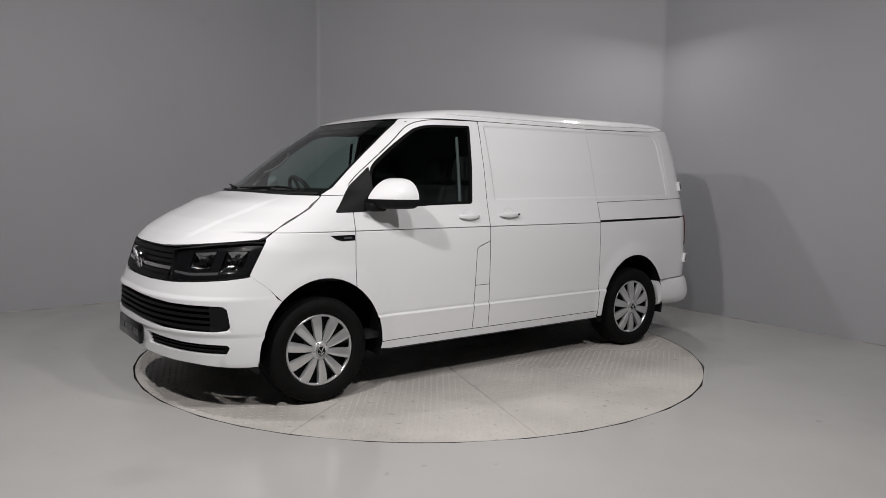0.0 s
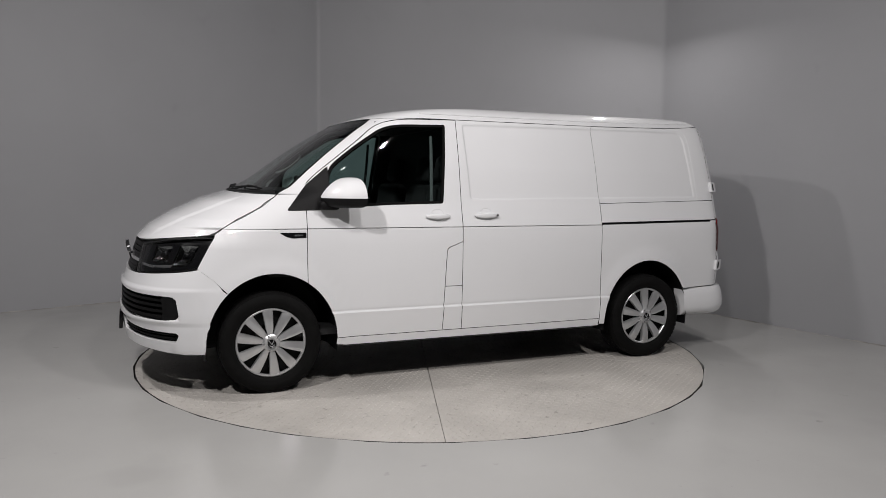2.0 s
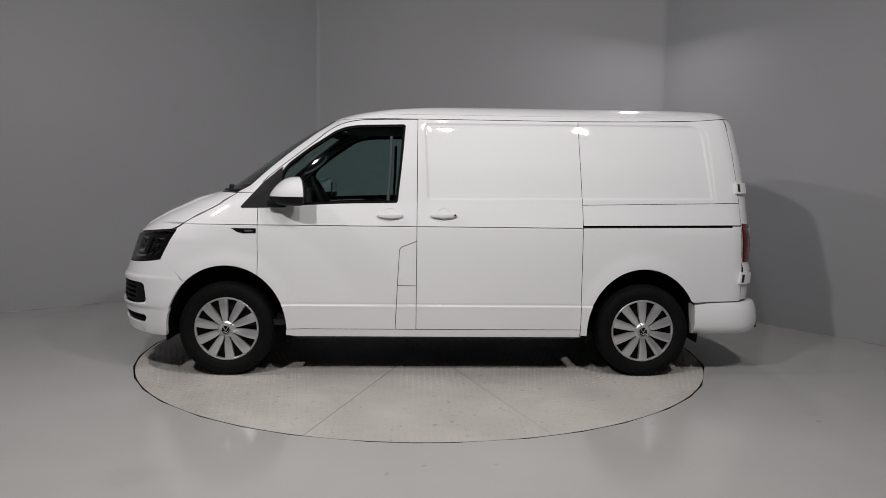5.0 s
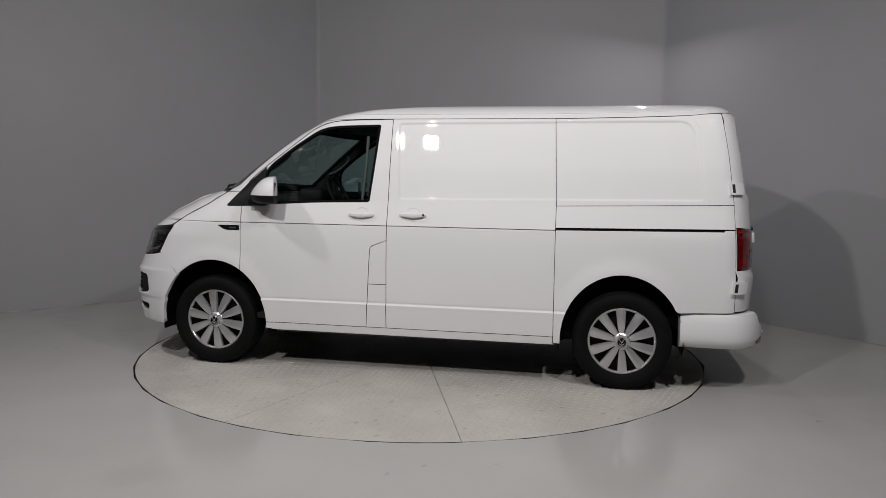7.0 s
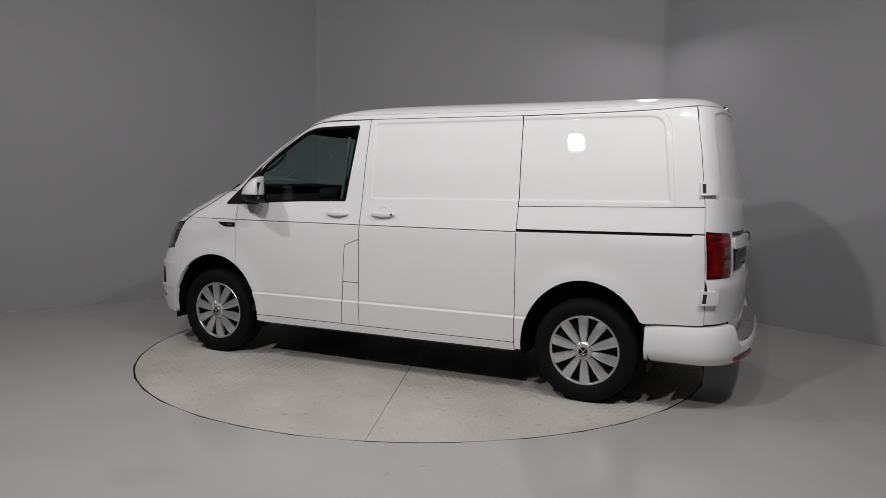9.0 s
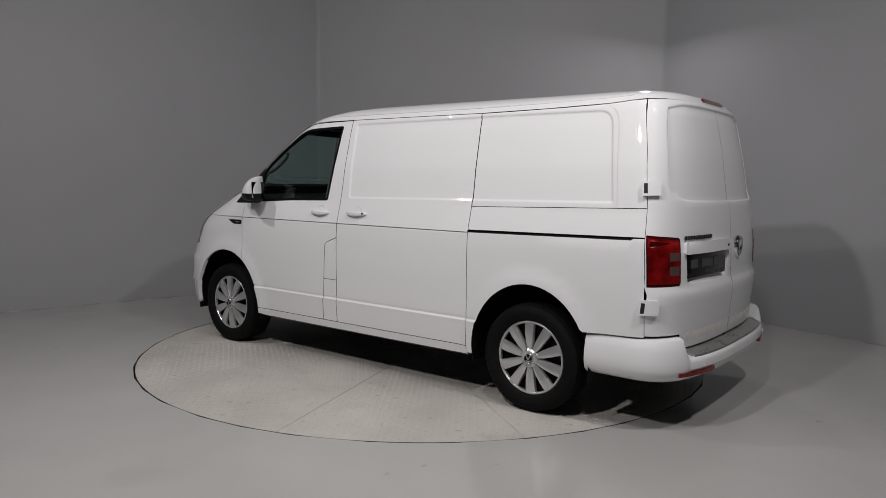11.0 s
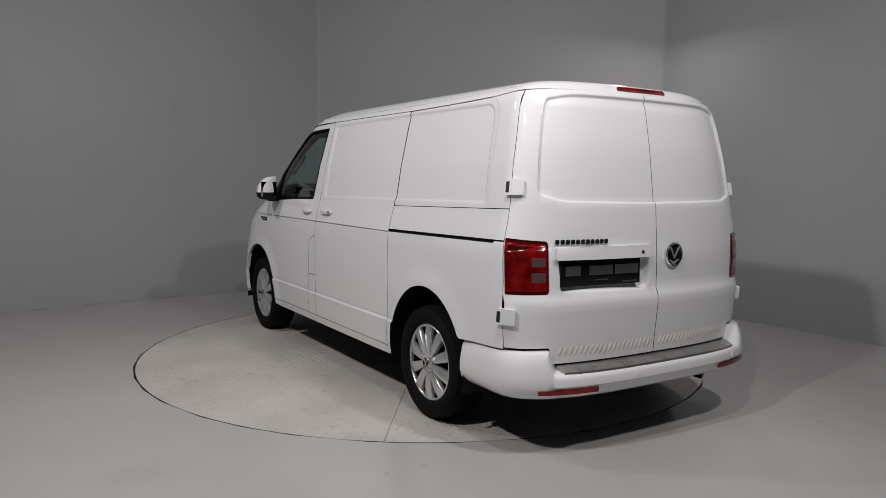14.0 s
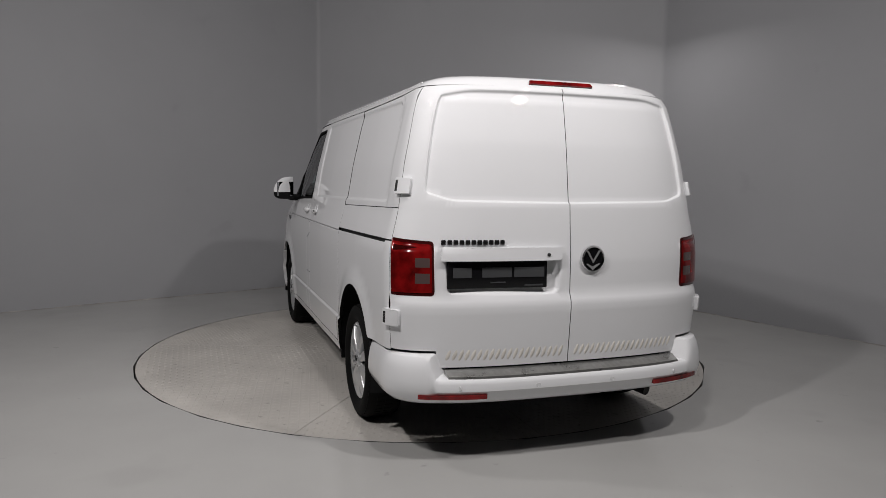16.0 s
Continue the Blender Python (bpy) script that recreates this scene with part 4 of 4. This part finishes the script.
for y0, y1, z0, z1, m, s in ((0.735, 0.80, 0.985, 1.03, SMOKED, 0.0095), (0.735, 0.80, 0.905, 0.955, SMOKED, 0.0095), (0.735, 0.80, 0.96, 0.98, RED, 0.0105)):
    q = rounded([(tail_uy(y0, z0), z0), (tail_uy(y1, z0), z0), (tail_uy(y1, z1), z1), (tail_uy(y0, z1), z1)], 0.004)
    both("lens_block", panel(tail, q, gap=0, lip=0.006, sink=-s, step=0.05), m, lamps)

# handle hood, plate, badge and bars of lettering
q = rounded([(tail_uy(0.683, 1.05), 1.082), (tail_uy(0.683, 1.05), 1.016), (tail_uy(0.058, 1.05), 1.014), (tail_uy(0.055, 1.05), 1.080)], 0.012)
hood_ob = part("plate_hood", panel(tail, q, gap=0, lip=0.03, sink=-0.024, soft=0.006), WHITE, left_rear, "white handle strip over the plate")
bm = lathe([(0, -0.002), (0.009, -0.002), (0.009, 0.002), (0, 0.003)], 14)
lock = part("lock", bm, BLACK, hood_ob)
lock.matrix_local = Matrix.Translation((TAIL(1.05) - 0.026, 0.135, 1.045)) @ Matrix.Rotation(radians(90), 4, "Z")
bm = bmesh.new()
box(bm, (-0.008, -0.262, -0.068), (0.008, 0.262, 0.068), 0.005)
rear_plate = part("rear_plate", bm, GLOSS_BLACK, left_rear, "black dealer plate with grey bars")
rear_plate.matrix_local = pose(-2.375, 0.395, 0.946, 0, 1, -5.0)
for y, w, z, h in ((0.185, 0.095, 0.012, 0.05), (0.005, 0.155, 0.012, 0.05), (-0.165, 0.16, 0.012, 0.05), (0.0, 0.08, -0.038, 0.006), (-0.19, 0.10, -0.054, 0.008)):
    bm = bmesh.new()
    box(bm, (-0.0105, y - w / 2, z - h / 2), (-0.007, y + w / 2, z + h / 2))
    part("plate_bar", bm, GREY_INK, rear_plate, "grey bar of lettering", False)
emblem(right_rear, Vector((TAIL(1.02) - 0.006, -0.124, 1.02)), Matrix.Rotation(radians(91.5), 4, "Z") @ Matrix.Rotation(radians(-2), 4, "X"), 0.068)
for i in range(11):
    y = 0.672 - i * 0.0295
    bm = bmesh.new()
    box(bm, (-0.004, -0.0115, -0.0125), (0.004, 0.0115, 0.0125), 0.003, 1)
    ob = part("letter_bar", bm, LETTER, left_rear, "dark chrome bar of lettering")
    p = tail(*evenly(tail, (tail_uy(y, 1.108), 1.108)))
    ob.matrix_local = Matrix.Translation(p + Vector((-0.006, 0, 0))) @ Matrix.Rotation(-0.35 * max(0, y - 0.2), 4, "Z")

# pressed ribs along the doors' lower edge
def ribs(y0, y1, slant):
    bm = bmesh.new()
    n = int((y1 - y0) / 0.031)
    for i in range(n):
        y = y0 + (i + 0.5) * (y1 - y0) / n
        made = bmesh.ops.create_uvsphere(bm, u_segments=8, v_segments=6, radius=1)["verts"]
        for v in made:
            a, b, c = v.co
            z = 0.545 + c * 0.030
            p = tail(*evenly(tail, (tail_uy(max(0.005, y + b * 0.0115 + c * slant), z), z)))
            v.co = Vector((p.x + 0.001 - a * 0.0034, p.y, z))
    return bm


part("pressed_ribs", ribs(0.03, 0.66, -0.010), DUSTY, left_rear, "dusty pressed ribs")
part("pressed_ribs", mirrored(ribs(0.03, 0.66, 0.010)), DUSTY, right_rear, "dusty pressed ribs")

# hinges
for z0, z1 in ((1.338, 1.420), (0.690, 0.774)):
    zm = (z0 + z1) / 2
    q = rounded([(tail_u(gap_x(zm), zm) + 0.05, z0), (tail_u(gap_x(zm), zm) + 0.05, z1), (tail_u(gap_x(zm), zm) - 0.16, z1 - 0.003), (tail_u(gap_x(zm), zm) - 0.16, z0 + 0.003)], 0.008)
    hinges = both("hinge", panel(tail, q, gap=0, lip=0.026, sink=-0.026, soft=0.004), WHITE, van, "white door hinge")
    q = [(tail_u(gap_x(zm), zm) + 0.035, z0 + 0.012), (tail_u(gap_x(zm), zm) + 0.035, z1 - 0.014), (tail_u(gap_x(zm), zm) - 0.005, z1 - 0.014), (tail_u(gap_x(zm), zm) - 0.005, z0 + 0.012)]
    both("hinge_slot", panel(tail, q, gap=0, lip=0.003, sink=-0.0275), BLACK, hinges)

# third brake light on the roof's rear edge
q = rounded([(tail_uy(-0.185, 1.9), 1.905), (tail_uy(0.185, 1.9), 1.905), (tail_uy(0.185, 1.9), 1.924), (tail_uy(-0.185, 1.9), 1.924)], 0.004)
part("brake_light", panel(tail, q, gap=0, lip=0.02, sink=-0.012), RED, roof_ob, "red high brake light")


# ---- rear bumper ----
def bumper_plan(s, inset):
    """Points round the rear, s from -1 (right side) over 0 to 1."""
    a = abs(s)
    if a > 0.72:
        k = (a - 0.72) / 0.28
        p = Vector((-2.12 + 0.245 * k, 0.942 - 0.006 * k))
        p.y -= inset
    else:
        ph = radians(90 * a / 0.72)
        p = Vector((-2.12 - (0.377 - inset) * math.cos(ph) ** (2 / 3.0), (0.942 - inset) * math.sin(ph) ** (2 / 3.0)))
    return Vector((p.x, math.copysign(p.y, s) if s else 0.0))


def bumper_rear():
    bm = bmesh.new()
    ends = [(0.10, 0.305), (0.04, 0.318), (0.012, 0.345), (0.0, 0.385), (0.0, 0.43), (0.008, 0.49), (0.02, 0.53), (0.032, 0.549), (0.05, 0.556), (0.14, 0.557)]
    mid = [(0.10, 0.305), (0.045, 0.318), (0.018, 0.34), (0.008, 0.375), (0.0, 0.385), (0.0, 0.42), (0.008, 0.437), (0.02, 0.445), (0.05, 0.450), (0.14, 0.462)]
    rows = []
    for s in np.linspace(-1, 1, 121):
        y = abs(bumper_plan(s, 0.08).y)
        k = max(0.0, min(1.0, (y - 0.672) / 0.04))
        k = k * k * (3 - 2 * k)
        rows.append([bm.verts.new((*bumper_plan(s, a[0] * (1 - k) + b[0] * k), a[1] * (1 - k) + b[1] * k)) for a, b in zip(mid, ends)])
    for a, b in zip(rows, rows[1:]):
        for i in range(len(a) - 1):
            bm.faces.new((a[i], b[i], b[i + 1], a[i + 1]))
    bm.faces.new(rows[0]), bm.faces.new(rows[-1])
    bmesh.ops.recalc_face_normals(bm, faces=bm.faces)
    return bm


rear_bumper = part("rear_bumper", bumper_rear(), WHITE, van, "white rear bumper with metal step")


def step_pad():
    bm = bmesh.new()
    rows = []
    for y in np.linspace(-0.665, 0.665, 134):
        s = min(np.linspace(0, 0.72, 200), key=lambda q: abs(bumper_plan(q, 0.03).y - abs(y)))
        outer, inner = bumper_plan(s, 0.012).x, TAIL(0.49) + 0.02 + 0.06 * (abs(y) / 0.9) ** 3
        ridge = 0.0015 if int(round((y + 0.665) / 0.01)) % 3 == 0 else 0.0
        rows.append([bm.verts.new(p) for p in ((outer + 0.004, y, 0.444), (outer + 0.008, y, 0.4545), (outer + 0.02, y, 0.4575 + ridge), (inner - 0.02, y, 0.474 + ridge), (inner, y, 0.476), (inner, y, 0.44))])
    for a, b in zip(rows, rows[1:]):
        for i in range(len(a) - 1):
            bm.faces.new((a[i], b[i], b[i + 1], a[i + 1]))
    bm.faces.new(rows[0]), bm.faces.new(rows[-1])
    bmesh.ops.recalc_face_normals(bm, faces=bm.faces)
    return bm


part("step_pad", step_pad(), STEP, rear_bumper, "worn ribbed metal step")


def along_bumper(y0, y1, z0, z1, proud, n=14):
    bm = bmesh.new()
    rows = []
    for y in np.linspace(y0, y1, n):
        s = min(np.linspace(0, 0.72, 400), key=lambda q: abs(bumper_plan(q, 0.01).y - abs(y)))
        p, q = bumper_plan(s, 0.012 - proud), bumper_plan(s, 0.03)
        rows.append([bm.verts.new(v) for v in ((q.x, q.y, z0), (p.x, p.y, z0), (p.x, p.y, z1), (q.x, q.y, z1))])
    for a, b in zip(rows, rows[1:]):
        for i in range(4):
            bm.faces.new((a[i], b[i], b[(i + 1) % 4], a[(i + 1) % 4]))
    bm.faces.new(rows[0]), bm.faces.new(rows[-1])
    bmesh.ops.recalc_face_normals(bm, faces=bm.faces)
    return bm


both("reflector_strip", along_bumper(0.475, 0.80, 0.347, 0.369, 0.012), RED, rear_bumper, "dark red reflector")
for y in (0.62, 0.21):
    s = min(np.linspace(0, 0.72, 400), key=lambda q: abs(bumper_plan(q, 0).y - y))
    p = bumper_plan(s, 0.0)
    bm = lathe([(0, -0.006), (0.012, -0.006), (0.012, 0.0005), (0.0095, 0.0015), (0.009, 0.0005), (0, 0.001)], 18)
    bm.transform(Matrix.Translation((p.x, p.y, 0.402)) @ Matrix.Rotation(radians(90 - 40 * (y > 0.5)), 4, "Z"))
    both("parking_sensor", bm, WHITE, rear_bumper)

# ---- wheels ----
def tyre_bm():
    prof = [(0.232, -0.095), (0.25, -0.108), (0.29, -0.113), (0.315, -0.104), (0.329, -0.09), (0.334, -0.07), (0.335, -0.03), (0.335, 0.03), (0.334, 0.07), (0.329, 0.09), (0.315, 0.104), (0.29, 0.113), (0.268, 0.111), (0.264, 0.1085), (0.25, 0.107), (0.232, 0.094), (0.222, 0.07), (0.222, -0.07)]
    return lathe(prof + prof[:1], 72, caps=False)


def tread_bm():
    bm = bmesh.new()
    for i in range(60):
        a = 2 * math.pi * i / 60
        for y0, y1 in ((-0.098, -0.055), (-0.045, -0.004), (0.004, 0.045), (0.055, 0.098)):
            out = abs(y0 + y1) > 0.1
            made = [(0.327 if out else 0.333, y0), (0.327 if out else 0.333, y1)]
            vs = []
            for da in (-0.036, 0.036):
                for (r, y) in made:
                    edge = out and abs(y) > 0.09
                    vs.append(bm.verts.new(((r + (0.0005 if edge else (0.0085 if out else 0.0045))) * math.cos(a + da + y * 0.3), y, (r + (0.0005 if edge else (0.0085 if out else 0.0045))) * math.sin(a + da + y * 0.3))))
            bm.faces.new((vs[0], vs[1], vs[3], vs[2]))
            low = [bm.verts.new((v.co.x * 0.96, v.co.y, v.co.z * 0.96)) for v in vs]
            for i0, i1 in ((0, 1), (1, 3), (3, 2), (2, 0)):
                bm.faces.new((vs[i0], vs[i1], low[i1], low[i0]))
    bmesh.ops.recalc_face_normals(bm, faces=bm.faces)
    return bm


def spoke_bm():
    """One broad wheel-trim spoke, pointing up."""
    bm = bmesh.new()
    rows = []
    for r, w, h in ((0.038, 0.0115, 0.008), (0.06, 0.0165, 0.009), (0.10, 0.0245, 0.012), (0.15, 0.0290, 0.013), (0.19, 0.0325, 0.009), (0.219, 0.0345, 0.003)):
        rows.append([bm.verts.new((q * w, h - lift - 0.004 * (abs(q) > 0.99), r - 0.5 * (q * w) ** 2 / r)) for q, lift in ((-1.0, 0.004), (-0.92, 0.0025), (-0.35, 0.0), (-0.25, 0.0005), (0.25, 0.004), (0.92, 0.008), (1.0, 0.009))])
        b = [bm.verts.new((q * w, -0.02, r - 0.5 * (q * w) ** 2 / r)) for q in (1.0, -1.0)]
        rows[-1] += b
    n = len(rows[0])
    for a, b in zip(rows, rows[1:]):
        for i in range(n):
            bm.faces.new((a[i], a[(i + 1) % n], b[(i + 1) % n], b[i]))
    bm.faces.new(rows[0]), bm.faces.new(rows[-1])
    bmesh.ops.recalc_face_normals(bm, faces=bm.faces)
    return bm


def wheel():
    disc = part("wheel", lathe([(0, 0.03), (0.1, 0.03), (0.12, 0.045), (0.215, 0.045), (0.225, 0.06), (0.225, 0.0), (0, 0.0)], 40), PLASTIC, van, "wheel with ten-spoke silver trim")
    part("tyre", tyre_bm(), RUBBER, disc, "black tyre")
    part("tread", tread_bm(), RUBBER, disc, smooth=False)
    rim = part("trim_ring", lathe([(0.212, 0.07), (0.213, 0.086), (0.217, 0.091), (0.224, 0.091), (0.229, 0.087), (0.231, 0.075)], 60, caps=False), SILVER, disc, "silver trim ring")
    first = None
    for k in range(10):
        if first is None:
            first = ob = part("spoke", spoke_bm(), SILVER, disc)
        else:
            ob = new("spoke", first.data)
            ob.parent = disc
        ob.matrix_local = Matrix.Translation((0, 0.090, 0)) @ Matrix.Rotation(2 * math.pi * k / 10, 4, "Y")
    part("hub", lathe([(0.060, 0.085), (0.058, 0.1), (0.047, 0.107), (0.032, 0.105)], 30, caps=False), SILVER, disc)
    emblem(disc, Vector((0, 0.101, 0)), Matrix.Identity(4), 0.031)
    for k in range(5):
        bm = lathe([(0, 0.1), (0.007, 0.1), (0.007, 0.108), (0, 0.109)], 6)
        a = 2 * math.pi * k / 5
        bmesh.ops.translate(bm, verts=bm.verts, vec=(0.049 * math.cos(a), -0.001, 0.049 * math.sin(a)))
        part("bolt", bm, DULL_CHROME, disc)
    return disc


def copy_part(ob, parent):
    twin = new(ob.name.split(".")[0], ob.data)
    twin.parent, twin.matrix_basis = parent, ob.matrix_basis
    for key in ob.keys():
        twin[key] = ob[key]
    for c in ob.children:
        copy_part(c, twin)
    return twin


first_wheel = wheel()
first_wheel.matrix_local = pose(1.5, 0.812, 0.335, 0, 6, 0)
for x, y, spin, turn in ((-1.5, 0.818, 3, 0), (1.5, -0.812, 4, 180), (-1.5, -0.818, 15, 180)):
    copy_part(first_wheel, van).matrix_local = pose(x, y, 0.335, 0, spin, turn)

# ---- under the van ----
for k in (0, 1):
    x, z, rx, rz = ARCHES[k]
    bm = bmesh.new()
    rows = []
    for i in range(25):
        a = math.pi * (i / 24) * 1.12 - 0.06 * math.pi
        rows.append([bm.verts.new((x + (rx + 0.006) * math.cos(a) * q, y, z + (rz + 0.006) * math.sin(a) * q)) for y, q in ((0.93, 1.0), (0.90, 1.03), (0.60, 1.03), (0.56, 0.95))])
    for a, b in zip(rows, rows[1:]):
        for i in range(3):
            bm.faces.new((a[i], a[i + 1], b[i + 1], b[i]))
    hub = [r[-1] for r in rows]
    bm.faces.new(hub)
    both("wheel_housing", bm, PLASTIC, van, "black wheel-arch liner")
bm = bmesh.new()
box(bm, (-2.3, -0.56, 0.27), (2.1, 0.56, 0.36), 0.02)
box(bm, (-1.03, -0.9, 0.27), (1.02, 0.9, 0.33), 0.02)
box(bm, (-2.33, -0.85, 0.33), (-1.92, 0.85, 0.40), 0.02)
box(bm, (1.95, -0.6, 0.33), (2.2, 0.6, 0.38), 0.02)
part("underbody", bm, BLACK, van, "black underbody")
for x in (1.5, -1.5):
    bm = tube([(x, -0.75, 0.3), (x, 0.75, 0.3)], 0.045, 12)
    part("axle", bm, BLACK, van)
pipe = tube([(-1.2, -0.3, 0.24), (-1.9, -0.42, 0.27), (-2.2, -0.52, 0.27), (-2.3, -0.56, 0.255)], 0.03, 12)
part("exhaust", pipe, PLASTIC, van, "dark exhaust pipe")

# ---- inside the cab ----
bm = bmesh.new()
box(bm, (0.10, -0.86, 0.35), (0.13, 0.86, 1.30))
box(bm, (0.10, -0.76, 1.30), (0.13, 0.76, 1.80))
part("bulkhead", bm, TRIM, van, "dark bulkhead behind the seats")
bm = bmesh.new()
box(bm, (0.13, -0.88, 0.36), (1.6, 0.88, 0.40))
part("cab_floor", bm, TRIM, van)
bm = bmesh.new()
box(bm, (0.12, -0.70, 1.80), (0.74, 0.70, 1.815), 0.005)
part("headliner", bm, LIGHT_TRIM, van, "grey headliner")
dash = prism([(1.0, 0.75), (1.02, 1.14), (1.10, 1.215), (1.22, 1.25), (1.42, 1.27), (1.47, 1.22), (1.5, 0.75)], 1.6)
bmesh.ops.translate(dash, verts=dash.verts, vec=(0, -0.8, 0))
bmesh.ops.bevel(dash, geom=[e for e in dash.edges], offset=0.015, segments=2, affect="EDGES")
dashboard = part("dashboard", dash, TRIM, van, "dark dashboard")
bm = bmesh.new()
box(bm, (1.04, -0.66, 1.19), (1.28, -0.18, 1.325), 0.05, 4)
part("instrument_hood", bm, TRIM, dashboard)
# the steering wheel
wheel_m = Matrix.Translation((0.97, -0.42, 1.25)) @ Matrix.Rotation(radians(-62), 4, "Y")
ring = tube([(0.19 * math.cos(a), 0.19 * math.sin(a), 0) for a in np.linspace(0, 2 * math.pi, 40, endpoint=False)], 0.016, 8, True)
steer = part("steering_wheel", ring, TRIM, van, "black steering wheel")
steer.matrix_local = wheel_m
for a in (0, 180, 270):
    bm = bmesh.new()
    box(bm, (0.03, -0.018, -0.012), (0.185, 0.018, 0.006), 0.005)
    ob = part("wheel_spoke", bm, TRIM, steer)
    ob.matrix_local = Matrix.Rotation(radians(a + 90), 4, "Z")
part("wheel_boss", lathe([(0, -0.05), (0.05, -0.05), (0.07, 0.0), (0.05, 0.02), (0, 0.025)], 20, "z"), TRIM, steer)


def seat(y, w):
    bm = bmesh.new()
    box(bm, (0.24, y - w, 0.62), (0.78, y + w, 0.82), 0.05, 3)
    base = part("seat", bm, CLOTH, van, "dark cloth cab seat")
    bm = bmesh.new()
    box(bm, (-0.06, -w, 0.0), (0.06, w, 0.62), 0.045, 3)
    back = part("backrest", bm, CLOTH, base)
    back.matrix_local = pose(0.32, y, 0.76, 0, -10, 0)
    bm = bmesh.new()
    box(bm, (-0.045, -0.12, 0.64), (0.045, 0.12, 0.84), 0.04, 3)
    rest = part("headrest", bm, CLOTH, back)
    bm = bmesh.new()
    box(bm, (0.26, y - w + 0.04, 0.40), (0.74, y + w - 0.04, 0.63), 0.02)
    part("seat_box", bm, TRIM, base)


seat(-0.42, 0.24)
seat(0.30, 0.22)
seat(0.68, 0.15)
both("belt_rail", tube([(0.34, 0.765, 1.72), (0.345, 0.80, 1.5), (0.36, 0.845, 1.26)], 0.012, 8), LIGHT_TRIM, van, "grey belt post lining")
# grab handles on the posts
pts = []
for k in range(9):
    a = math.pi * k / 8
    z = 1.45 + 0.10 * (1 - math.cos(a)) / 2 * 1.6
    p = nose_pt(57, z)
    pts.append((p.x - 0.05 - 0.055 * math.sin(a), p.y - 0.045, z))
both("grab_handle", tube(pts, 0.011, 8), LIGHT_TRIM, van, "grey grab handle")


# ---- what moves: the turntable turns steadily, and the van on it ----
def motions():
    turns, rides = [], []
    for i in range(17):
        t = i * 1.0
        a = 216.107 - 6.71287 * t + 0.0058 * (t - 8) ** 2
        turns.append((t, pose(TABLE.x, TABLE.y, 0, 0, 0, a)))
        rides.append((t, pose(TABLE.x, TABLE.y, 0, 0, 0, a) @ pose(-0.086, -0.006, 0)))
    walk(turntable, turns)
    walk(van, rides)


motions()
